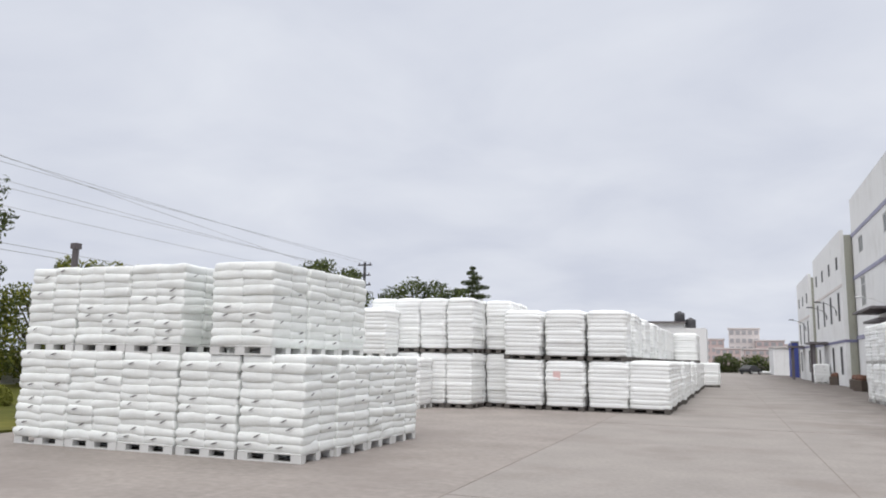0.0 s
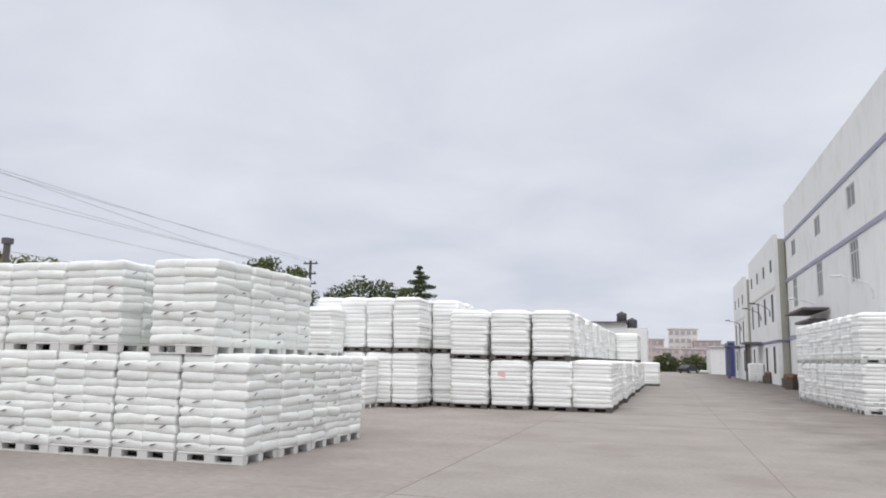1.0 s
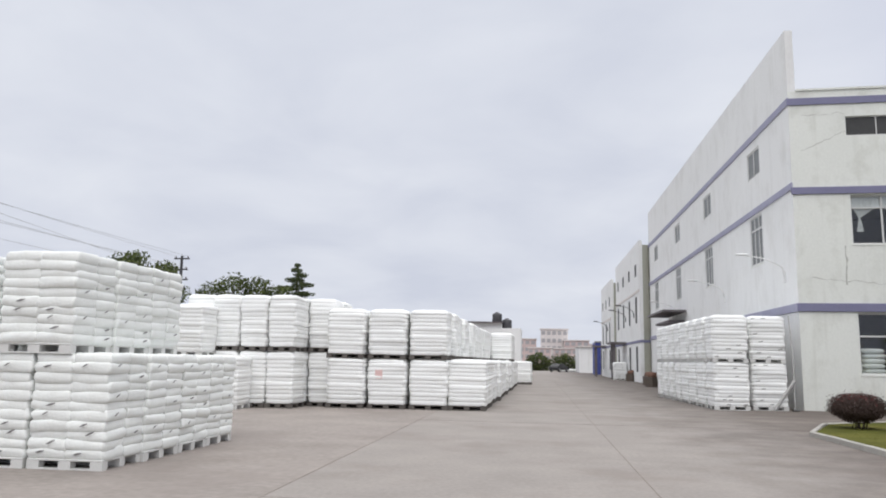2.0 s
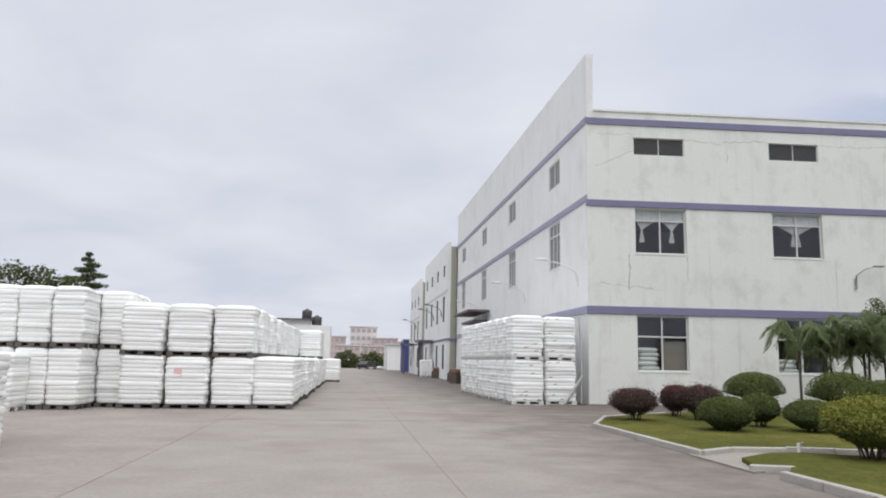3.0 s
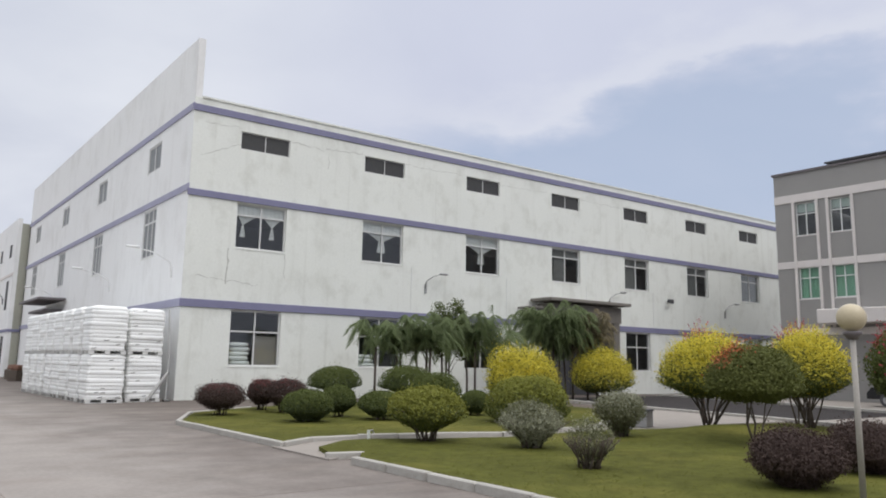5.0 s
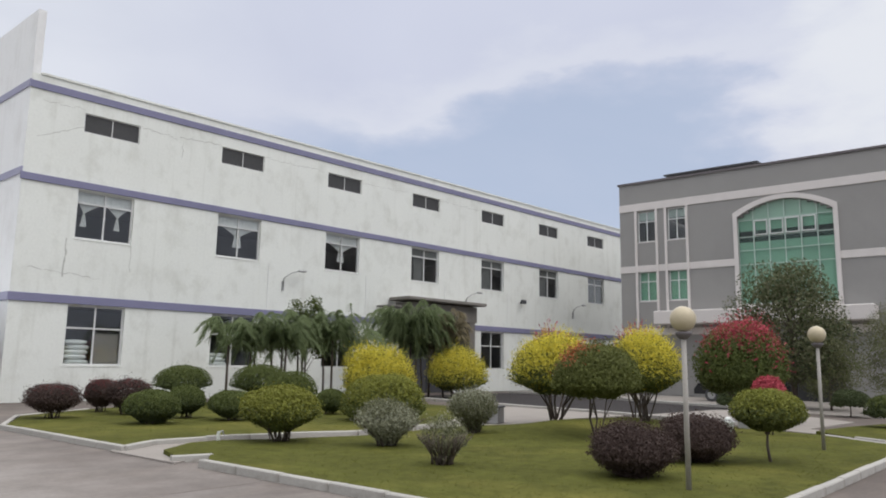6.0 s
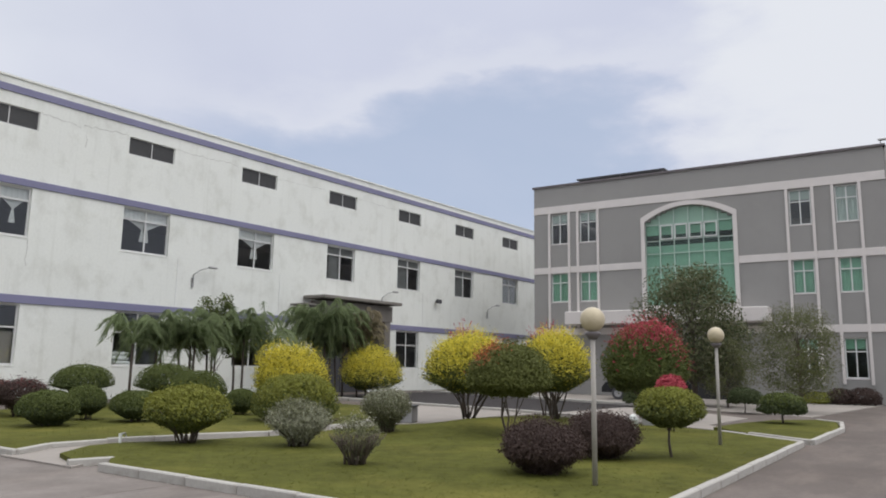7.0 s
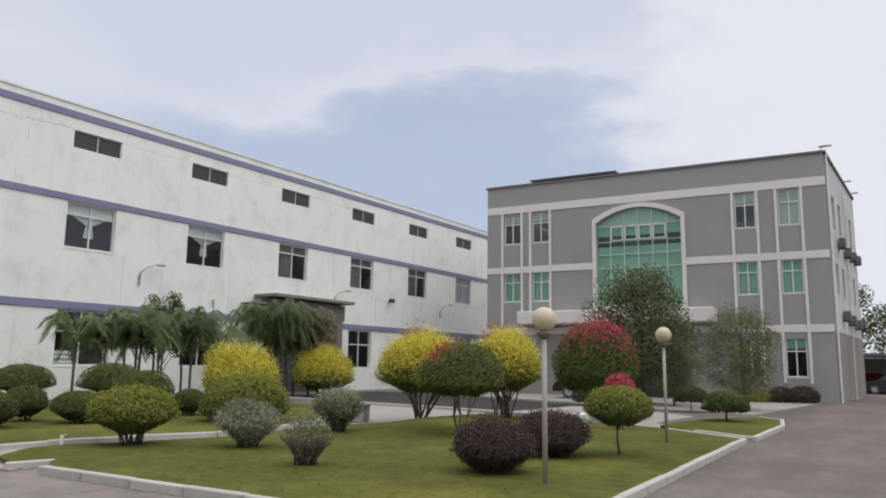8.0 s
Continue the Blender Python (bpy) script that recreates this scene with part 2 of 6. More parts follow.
GREY_TILE = material("grey_tile_cladding", (0.298, 0.29, 0.278), 0.6, 0.06, 0.6, 30, 0.2, 0.004, stain=(0.235, 0.226, 0.216), stain_amount=0.4)
PALE_TRIM = material("pale_trim", (0.67, 0.63, 0.605), 0.65, 0.08, 1.5, 25, 0.12)
ROOF = material("roof_bitumen", (0.12, 0.12, 0.12), 0.9, 0.2)
COPING = material("dark_coping", (0.14, 0.125, 0.13), 0.6, 0.15)
ALU = material("aluminium_frame", (0.62, 0.62, 0.61), 0.4, 0.08)
WHITE_FRAME = material("white_window_frame", (0.7, 0.72, 0.7), 0.45, 0.05)
DARK_ROOM = material("dim_interior", (0.26, 0.26, 0.26), 0.9, 0.2)
SCREEN = material("dusty_dark_pane", (0.045, 0.045, 0.045), 0.5, 0.25, 6, 60, 0.1)
GREY_PANE = material("dull_grey_pane", (0.15, 0.16, 0.16), 0.35, 0.2, 3, 40, 0.1)
GLASS = glass("clear_glass", (0.9, 0.92, 0.92), 0.05)
GREEN_GLASS = glass("green_glass", (0.76, 0.89, 0.83), 0.035)
BLIND = material("green_blind", (0.5, 0.575, 0.51), 0.7, 0.1, 1, 30)
CURTAIN = material("white_curtain", (0.9, 0.9, 0.88), 0.9, 0.12, 6, 40, 0.3, two_sided=0.3)
DULL_NET = material("dull_net_curtain", (0.24, 0.24, 0.235), 0.9, 0.15, 6, 40, 0.3, two_sided=0.3)
STEEL = material("galvanised_steel", (0.4, 0.4, 0.4), 0.45, 0.15, metal=0.7)
DARK_METAL = material("dark_metal", (0.06, 0.06, 0.065), 0.5, 0.15)
POST = material("dull_steel_post", (0.33, 0.31, 0.28), 0.55, 0.15)
GLOBE = material("cream_globe", (0.48, 0.415, 0.285), 0.35, 0.1, stain=(0.36, 0.3, 0.2), stain_amount=0.5, stain_scale=5)
BAG = material("white_woven_bag", (0.8, 0.82, 0.795), 0.5, 0.05, 4, 22, 0.4, 0.018, stain=(0.62, 0.62, 0.58), stain_amount=0.4, stain_scale=1.6, obj=0.6)
BAG_FAR = material("white_wrapped_bag", (0.86, 0.87, 0.855), 0.45, 0.05, 3, 30, 0.5, 0.02, stain=(0.68, 0.69, 0.66), stain_amount=0.5, stain_scale=1.3, island=0.6)
PRINT = material("dark_print", (0.17, 0.16, 0.16), 0.7, 0.2)
RED_PRINT = material("faded_red_print", (0.74, 0.52, 0.5), 0.7, 0.2)
PALLET_WHITE = material("white_pallet", (0.62, 0.62, 0.6), 0.6, 0.1)
PALLET_DARK = material("dark_pallet", (0.11, 0.1, 0.09), 0.8, 0.2)
LAWN = material("mown_lawn", (0.079, 0.083, 0.018), 0.95, 0.4, 0.8, 5, 0.15, 0.02, stain=(0.165, 0.151, 0.037), stain_amount=0.85, stain_scale=0.3, spec=0.1)
BLADE = material("grass_blade", (0.118, 0.122, 0.028), 0.9, 0.2, 0.5, 5, 0, island=0.2, two_sided=0.4, spec=0.1)
BARK = material("dark_bark", (0.11, 0.088, 0.072), 0.9, 0.25, 8, 60, 0.5)


def leafy(name, c, vary=0.34, thin=0.25):
    return material(name, c, 0.7, vary, 1.5, 20, 0, island=1.2, two_sided=thin, spec=0.18)


LEAF_GREEN = leafy("leaf_green", (0.108, 0.132, 0.04))
LEAF_DARK = leafy("leaf_dark", (0.076, 0.096, 0.043))
LEAF_LIME = leafy("leaf_lime", (0.21, 0.22, 0.045))
LEAF_YELLOW = leafy("leaf_yellow", (0.68, 0.6, 0.09), 0.3, 0.4)
LEAF_PURPLE = leafy("leaf_purple_brown", (0.082, 0.057, 0.05), 0.25, 0.3)
LEAF_SILVER = leafy("leaf_silver", (0.29, 0.295, 0.21))
LEAF_RED = leafy("leaf_red", (0.42, 0.075, 0.1))
LEAF_WARM = leafy("leaf_warm_green", (0.135, 0.15, 0.046))
LEAF_RUST = leafy("leaf_rust_red", (0.42, 0.13, 0.06))
LEAF_WINE = leafy("leaf_wine_red", (0.2, 0.055, 0.055))
LEAF_DRY = leafy("leaf_dry_brown", (0.3, 0.26, 0.17), 0.3, 0.4)
LEAF_MID = leafy("leaf_mid_green", (0.125, 0.145, 0.045))
LEAF_OLIVE = leafy("leaf_olive", (0.16, 0.165, 0.095), 0.3, 0.35)
LEAF_PALM = leafy("leaf_palm", (0.22, 0.27, 0.14), 0.35, 0.5)


# ---- mesh helpers ----
class Shape:
    """Collects vertices and faces with material slots."""

    def __init__(self):
        self.v, self.f, self.m = [], [], []

    def add(self, verts, faces, slot=0):
        n = len(self.v)
        self.v += [tuple(p) for p in verts]
        self.f += [tuple(i + n for i in q) for q in faces]
        self.m += [slot] * len(faces)
        return self

    def box(self, x0, y0, z0, x1, y1, z1, slot=0, bevel=0.0):
        if bevel:
            b = bevel
            vs = []
            for z, e in ((z0, b), (z0 + b, 0), (z1 - b, 0), (z1, b)):
                vs += [(x0 + e, y0 + e, z), (x1 - e, y0 + e, z), (x1 - e, y1 - e, z), (x0 + e, y1 - e, z)]
            fs = [(3, 2, 1, 0), (12, 13, 14, 15)]
            for k in range(3):
                for i in range(4):
                    j = (i + 1) % 4
                    fs.append((k * 4 + i, k * 4 + j, k * 4 + 4 + j, k * 4 + 4 + i))
            return self.add(vs, fs, slot)
        vs = [(x0, y0, z0), (x1, y0, z0), (x1, y1, z0), (x0, y1, z0), (x0, y0, z1), (x1, y0, z1), (x1, y1, z1), (x0, y1, z1)]
        return self.add(vs, [(3, 2, 1, 0), (4, 5, 6, 7), (0, 1, 5, 4), (1, 2, 6, 5), (2, 3, 7, 6), (3, 0, 4, 7)], slot)

    def tube(self, pts, r0, r1=None, sides=7, slot=0):
        r1 = r0 if r1 is None else r1
        pts = [Vector(p) for p in pts]
        n = len(pts)
        vs, fs = [], []
        for i, p in enumerate(pts):
            d = (pts[min(i + 1, n - 1)] - pts[max(i - 1, 0)]).normalized()
            u = d.cross(Vector((0.3, 0.9, 0.1)) if abs(d.z) > 0.8 else Vector((0, 0, 1))).normalized()
            w = d.cross(u)
            r = r0 + (r1 - r0) * i / max(n - 1, 1)
            for k in range(sides):
                a = 2 * math.pi * k / sides
                vs.append(p + (u * math.cos(a) + w * math.sin(a)) * r)
        for i in range(n - 1):
            for k in range(sides):
                j = (k + 1) % sides
                fs.append((i * sides + k, i * sides + j, (i + 1) * sides + j, (i + 1) * sides + k))
        fs += [tuple(range(sides - 1, -1, -1)), tuple(range((n - 1) * sides, n * sides))]
        return self.add(vs, fs, slot)

    def lathe(self, profile, sides=16, at=(0, 0, 0), slot=0):
        vs, fs = [], []
        for r, z in profile:
            for k in range(sides):
                a = 2 * math.pi * k / sides
                vs.append((at[0] + r * math.cos(a), at[1] + r * math.sin(a), at[2] + z))
        for i in range(len(profile) - 1):
            for k in range(sides):
                j = (k + 1) % sides
                fs.append((i * sides + k, i * sides + j, (i + 1) * sides + j, (i + 1) * sides + k))
        fs += [tuple(range(sides - 1, -1, -1)), tuple(range((len(profile) - 1) * sides, len(profile) * sides))]
        return self.add(vs, fs, slot)

    def pillow(self, cx, cy, cz, a, b, c, segs=12, rings=4, slot=0, e1=0.3, e2=0.55):
        vs, fs = [], []
        power = lambda v, e: math.copysign(abs(v) ** e, v)
        for i in range(rings + 1):
            ph = -math.pi / 2 + math.pi * i / rings
            for k in range(segs):
                th = 2 * math.pi * (k + 0.5) / segs
                vs.append((cx + a * power(math.cos(ph), e2) * power(math.cos(th), e1), cy + b * power(math.cos(ph), e2) * power(math.sin(th), e1), cz + c * power(math.sin(ph), 0.8)))
        for i in range(rings):
            for k in range(segs):
                j = (k + 1) % segs
                fs.append((i * segs + k, i * segs + j, (i + 1) * segs + j, (i + 1) * segs + k))
        return self.add(vs, fs, slot)

    def mesh(self, name, mats, smooth=False):
        me = bpy.data.meshes.new(name)
        me.from_pydata(self.v, [], self.f)
        for m in mats if isinstance(mats, (list, tuple)) else [mats]:
            me.materials.append(m)
        if any(self.m):
            me.polygons.foreach_set("material_index", self.m)
        if smooth:
            me.polygons.foreach_set("use_smooth", [True] * len(me.polygons))
        me.update()
        return me


def part(name, shape, mats, parent=None, label="", smooth=False, at=None):
    """One mesh object under a thing or a part."""
    me = shape if isinstance(shape, bpy.types.Mesh) else shape.mesh(name, mats, smooth)
    ob = new(name, me)
    if parent:
        ob.parent = parent
    if at is not None:
        ob.matrix_basis = at if isinstance(at, Matrix) else Matrix.Translation(at)
    return tagged(ob, label)


def thing(name, label, category, m=None, group="", kind=""):
    ob = new(name)
    ob.empty_display_size = 0.2
    if m is not None:
        ob.matrix_basis = m
    return tagged(ob, label, category, group, kind)


def along(p0, p1, z=0.0):
    """Frame of a wall seen from outside: x from p0 to p1, y inwards, z up."""
    d = Vector((p1[0] - p0[0], p1[1] - p0[1], 0)).normalized()
    m = Matrix(((d.x, -d.y, 0, p0[0]), (d.y, d.x, 0, p0[1]), (0, 0, 1, z), (0, 0, 0, 1)))
    return m, math.hypot(p1[0] - p0[0], p1[1] - p0[1])


def pierced(length, z0, z1, thick, holes, start=0.0):
    """A wall with rectangular openings (s0, s1, z0, z1) that go through it."""
    xs = sorted({start, length, *[h[0] for h in holes], *[h[1] for h in holes]})
    zs = sorted({z0, z1, *[h[2] for h in holes], *[h[3] for h in holes]})
    open_ = lambda i, k: i < 0 or k < 0 or i >= len(xs) - 1 or k >= len(zs) - 1 or any(
        h[0] < (xs[i] + xs[i + 1]) / 2 < h[1] and h[2] < (zs[k] + zs[k + 1]) / 2 < h[3] for h in holes)
    s = Shape()
    t = thick
    for i in range(len(xs) - 1):
        for k in range(len(zs) - 1):
            if open_(i, k):
                continue
            a, b, c, d = xs[i], xs[i + 1], zs[k], zs[k + 1]
            s.add([(a, 0, c), (b, 0, c), (b, 0, d), (a, 0, d)], [(0, 1, 2, 3)])
            s.add([(a, t, c), (b, t, c), (b, t, d), (a, t, d)], [(3, 2, 1, 0)])
            if open_(i - 1, k): s.add([(a, 0, c), (a, 0, d), (a, t, d), (a, t, c)], [(0, 1, 2, 3)])
            if open_(i + 1, k): s.add([(b, 0, c), (b, t, c), (b, t, d), (b, 0, d)], [(0, 1, 2, 3)])
            if open_(i, k - 1): s.add([(a, 0, c), (a, t, c), (b, t, c), (b, 0, c)], [(0, 1, 2, 3)])
            if open_(i, k + 1): s.add([(a, 0, d), (b, 0, d), (b, t, d), (a, t, d)], [(0, 1, 2, 3)])
    return s


def inside(p, poly):
    x, y, c = p[0], p[1], False
    for i in range(len(poly)):
        (x0, y0), (x1, y1) = poly[i - 1], poly[i]
        if (y0 > y) != (y1 > y) and x < (x1 - x0) * (y - y0) / (y1 - y0) + x0:
            c = not c
    return c


# ---- ground ----
ground_shape = Shape()
ground_shape.add([(-900, -300, 0), (900, -300, 0), (900, 1500, 0), (-900, 1500, 0)], [(0, 1, 2, 3)])
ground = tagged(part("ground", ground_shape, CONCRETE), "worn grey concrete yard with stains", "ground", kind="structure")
bay = Shape().add([(-3.165, -6, 0.004), (-3.165, 60, 0.004), (-13.1, 60, 0.004), (-13.1, -6, 0.004), (-3.165, -6, -0.05), (-3.165, 60, -0.05), (-13.1, 60, -0.05), (-13.1, -6, -0.05)], [(0, 1, 2, 3), (0, 4, 5, 1), (2, 6, 7, 3)])
tagged(part("yard_slab", bay, OLD_BAY), "older darker concrete bay under the pallets", "ground", kind="structure")
for name, x0, y0, x1, y1 in (("yard_joint", -3.165, -20, -3.15, 130), ("yard_joint", 1.5, -20, 1.515, 130), ("yard_joint", -12, 8.6, 6.5, 8.61),
                             ("yard_joint", -12, 20.3, 6.7, 20.31)):
    s = Shape().box(x0, y0, -0.004, x1, y1, 0.004)
    tagged(part(name, s, JOINT), "dark filled joint between concrete slabs", "joint", kind="structure")


def slab(name, poly, z0, z1, mat, label, category):
    n = len(poly)
    s = Shape().add([(x, y, z1) for x, y in poly] + [(x, y, z0) for x, y in poly],
                    [tuple(range(n))] + [(i, i + n, (i + 1) % n + n, (i + 1) % n) for i in range(n)])
    return tagged(part(name, s, mat), label, category, kind="structure")


LAWN_A = [(6.48, 13.0), (7.25, 13.55), (8.3, 13.46), (10.0, 13.0), (11.35, 12.4), (14.4, 12.66), (18.0, 14.26), (21.0, 17.2), (21.75, 22.5), (19.7, 24.95), (14.5, 24.95), (10.3, 23.15), (7.8, 21.5), (6.5, 18.75)]
LAWN_B = [(6.46, 3.38), (6.84, 2.9), (17.7, 2.9), (19.3, 4.97), (20.0, 7.1), (21.3, 10.9), (18.9, 11.5), (16.1, 11.4), (14.6, 11.95), (11.0, 11.75), (9.2, 12.35), (8.2, 12.85), (7.6, 12.8), (6.69, 12.09), (6.42, 11.24), (6.95, 11.06), (6.46, 10.35)]
LAWN_C = [(18.2, 2.77), (22.7, 2.67), (25.1, 3.0), (25.9, 3.66), (24.6, 4.7), (22.5, 5.15), (20.4, 5.35), (19.3, 4.3)]
slab("path_paving", [(6.25, 10.95), (7.6, 11.5), (8.6, 11.9), (12.5, 12.2), (16.6, 11.7), (20.2, 12.1), (23.0, 11.6), (24.2, 18.5), (23.4, 19.2), (20.0, 16.0), (16.0, 14.2), (12.6, 13.9), (8.2, 15.2), (6.25, 13.1)], -0.05, 0.03, PAVING, "pale paved garden path", "path")
slab("path_paving", [(18.8, 2.9), (19.5, 2.9), (20.8, 4.4), (22, 5.9), (26, 5.7), (31, 11.0), (23.0, 11.6), (21.3, 7.2), (20.4, 5.3)], -0.05, 0.03, PAVING, "pale paved garden path", "path")
slab("driveway", [(21.8, 7.8), (23.4, 13.5), (24.3, 18.5), (26.0, 26.0), (36.0, 26.0), (34.6, 20.0), (31.0, 11.4)], -0.05, 0.012, ASPHALT, "dark asphalt driveway beside the garden", "road")
slab("forecourt", [(36.4, 27), (34.9, 20.2), (31.2, 11.3), (28.6, 4.2), (41.6, 2.9), (41.2, 27)], -0.05, 0.02, PAVING, "pale paved forecourt before the office", "pavement")

for poly in (LAWN_A, LAWN_B, LAWN_C):
    slab("lawn", poly, -0.05, 0.1, LAWN, "mown green lawn with yellowish patches", "lawn")
slab("verge", [(-13.2, 9.6), (-13.2, 60), (-60, 60), (-60, 9.6)], -0.05, 0.05, LAWN, "grassy verge beside the yard", "lawn")


def mound(x, y):
    """The gentle rise of the large lawn."""
    q = ((x - 16.2) / 3.6) ** 2 + ((y - 9.8) / 1.65) ** 2
    return 0.2 * max(0.0, 1 - q) ** 2


rise = Shape()
for i in range(13):
    for k in range(48):
        a, f = 2 * math.pi * k / 48, i / 12
        px, py = 16.2 + 3.58 * f * math.cos(a), 9.8 + 1.64 * f * math.sin(a)
        rise.v.append((px, py, 0.102 + mound(px, py)))
rise.f = [(i * 48 + k, i * 48 + 48 + k, i * 48 + 48 + (k + 1) % 48, i * 48 + (k + 1) % 48) for i in range(12) for k in range(48)]
rise.m = [0] * len(rise.f)
tagged(part("lawn", rise, LAWN, smooth=True), "gently rising mound of mown lawn", "lawn", kind="structure")


def kerb(points, label, closed=False, w=0.115, h=0.12, step=1.0):
    """Kerb stones laid end to end along a line, each a piece of its own."""
    run = thing("kerb", label, "kerb", kind="structure")
    stone = Shape().box(-0.5, -w / 2, -0.05, 0.5, w / 2, h, bevel=0.015).mesh("kerb_stone", KERB)
    pts = list(points) + ([points[0]] if closed else [])
    for (x0, y0), (x1, y1) in zip(pts, pts[1:]):
        d = math.hypot(x1 - x0, y1 - y0)
        n = max(1, round(d / step))
        for i in range(n):
            f = (i + 0.5) / n
            o = part("kerb_stone", stone, None, run)
            o.matrix_basis = Matrix.LocRotScale((x0 + (x1 - x0) * f, y0 + (y1 - y0) * f, random.uniform(-0.008, 0.004)), Euler((0, 0, math.atan2(y1 - y0, x1 - x0))), (d / n - 0.012, 1, 1))
    return run


kerb([(8.3, 13.4), (7.25, 13.48), (6.42, 12.95), (6.42, 18.75), (7.7, 21.55), (10.3, 23.25)], "weathered pale concrete kerb round the lawn")
kerb([(8.3, 13.4), (10.0, 12.93), (11.35, 12.33), (14.4, 12.6), (18.0, 14.2), (21.0, 17.1)], "weathered pale concrete kerb beside the path", h=0.14)
kerb([(6.39, 10.4), (6.39, 3.38), (6.84, 2.83), (17.7, 2.83), (19.3, 4.9)], "weathered pale concrete kerb round the lawn")
kerb([(6.3, 11.16), (6.95, 10.98)], "short pale concrete kerb at the path entrance", h=0.11)
kerb([(19.3, 4.22), (18.2, 2.7), (22.7, 2.6), (25.2, 2.9), (26.0, 3.66)], "weathered pale concrete kerb round the lawn")
kerb([(21.7, 7.8), (23.35, 13.5), (24.2, 18.5), (25.9, 26.0)], "white-painted kerb beside the asphalt drive", w=0.22)
kerb([(31.1, 11.4), (34.7, 20.0), (36.1, 26.0)], "white-painted kerb beside the asphalt drive", w=0.22)


# ---- buildings ----
def window(parent, s0, s1, z0, z1, frame_mat, pane_mat, bars=1, transom=0.0, sill=True, curtain="", depth=0.12, fr=0.05):
    """Frame with panes set in an opening; coordinates of the wall."""
    y0, y1 = depth, depth + 0.06
    q = [(s0, z0), (s1, z0), (s1, z1), (s0, z1), (s0 + fr, z0 + fr), (s1 - fr, z0 + fr), (s1 - fr, z1 - fr), (s0 + fr, z1 - fr)]
    f = Shape().add([(a, y0, b) for a, b in q] + [(a, y1, b) for a, b in q],
                    [c for i in range(4) for j in [(i + 1) % 4] for c in ((i, j, 4 + j, 4 + i), (8 + j, 8 + i, 12 + i, 12 + j), (4 + i, 4 + j, 12 + j, 12 + i), (j, i, 8 + i, 8 + j))])
    w = part("window", f, frame_mat, parent)
    cuts = [s0 + (s1 - s0) * (i + 1) / (bars + 1) for i in range(bars)]
    for c in cuts:
        part("mullion", Shape().box(c - fr / 2, y0 + 0.004, z0 + fr, c + fr / 2, y1 - 0.004, z1 - fr), frame_mat, w)
    rows = [z0 + fr, z1 - fr]
    if transom:
        zt = z0 + (z1 - z0) * transom
        part("transom", Shape().box(s0 + fr, y0 - 0.006, zt - fr / 2, s1 - fr, y1 - 0.014, zt + fr / 2), frame_mat, w)
        rows.insert(1, zt)
    xs = [s0 + fr, *cuts, s1 - fr]
    for a, b in zip(xs, xs[1:]):
        for c, d in zip(rows, rows[1:]):
            pane = part("pane", Shape().box(a, y0 + 0.03, c, b, y0 + 0.036, d), pane_mat, w)
            pane.visible_shadow = False
    if sill:
        part("sill", Shape().box(s0 - 0.03, -0.02, z0 - 0.05, s1 + 0.03, depth, z0 - 0.003), sill if sill is not True else PALE_TRIM, w)
    if curtain in ("tied", "part"):          # lace behind the upper lights
        c, n, zt = Shape(), 40, z0 + (z1 - z0) * transom
        c.add([(s0 + fr + (s1 - s0 - 2 * fr) * k / (n - 1), y1 + 0.02 + 0.012 * math.sin(k * 1.7), z) for z in (z1 - fr, zt) for k in range(n)],
              [(k, k + 1, n + k + 1, n + k) for k in range(n - 1)])
        part("pelmet", c, CURTAIN if curtain == "tied" else DULL_NET, w, "lace pelmet behind the upper panes", smooth=True)
    if curtain:
        top = z1 - fr
        mids = [(xs[0], xs[1]), (xs[1], xs[2])] if len(xs) > 2 else [(xs[0], xs[-1])]
        if curtain == "tied":
            for (a, b), flip in zip(mids, (0, 1)):
                c = Shape()
                n = 14
                vs = []
                g = (a + (b - a) * (0.28, 0.52)[flip]) if curtain_side == 0 else (b - 0.1, a + 0.12)[flip]
                for row in range(11):
                    q = row / 10
                    zz = top - q * (z1 - z0) * 0.7
                    pull = min(1.0, max(0.0, q - 0.26) / 0.34) ** 0.85
                    tail = 0.035 + max(0.0, q - 0.6) * 0.24          # gathered at the tie, flaring below it
                    lo, hi = a + (g - tail - a) * pull, b + (g + tail - b) * pull
                    for k in range(n):
                        vs.append((lo + (hi - lo) * k / (n - 1), y1 + 0.03 + 0.02 * math.sin(k * 2.4), zz))
                c.add(vs, [(r * n + k, r * n + k + 1, (r + 1) * n + k + 1, (r + 1) * n + k) for r in range(10) for k in range(n - 1)])
                part("curtain", c, CURTAIN, w, "white curtain tied in the middle", smooth=True)
        else:
            a, b = (xs[0], xs[1]) if curtain == "part" else (xs[0], xs[-1])
            a = a + 0.25 * (b - a) if curtain == "part" else a
            c = Shape()
            n = 24
            vs = [(a + (b - a) * k / (n - 1), y1 + 0.04 + 0.025 * math.sin(k * 1.9), z) for z in (top, z0 + fr) for k in range(n)]
            c.add(vs, [(k, k + 1, n + k + 1, n + k) for k in range(n - 1)])
            part("curtain", c, DULL_NET if curtain != "green" else BLIND, w, "drawn curtain", smooth=True)
    return w


curtain_side = 0
A0, AE = (9.93, 29.67), (9.93, 67.0)
PHI = radians(-2.86)
A1 = (A0[0] + 43.4 * math.cos(PHI), A0[1] + 43.4 * math.sin(PHI))
A2 = (A1[0] + 1.0, 67.0)
factory = thing("factory_building", "long three-storey white rendered factory with violet bands", "building")

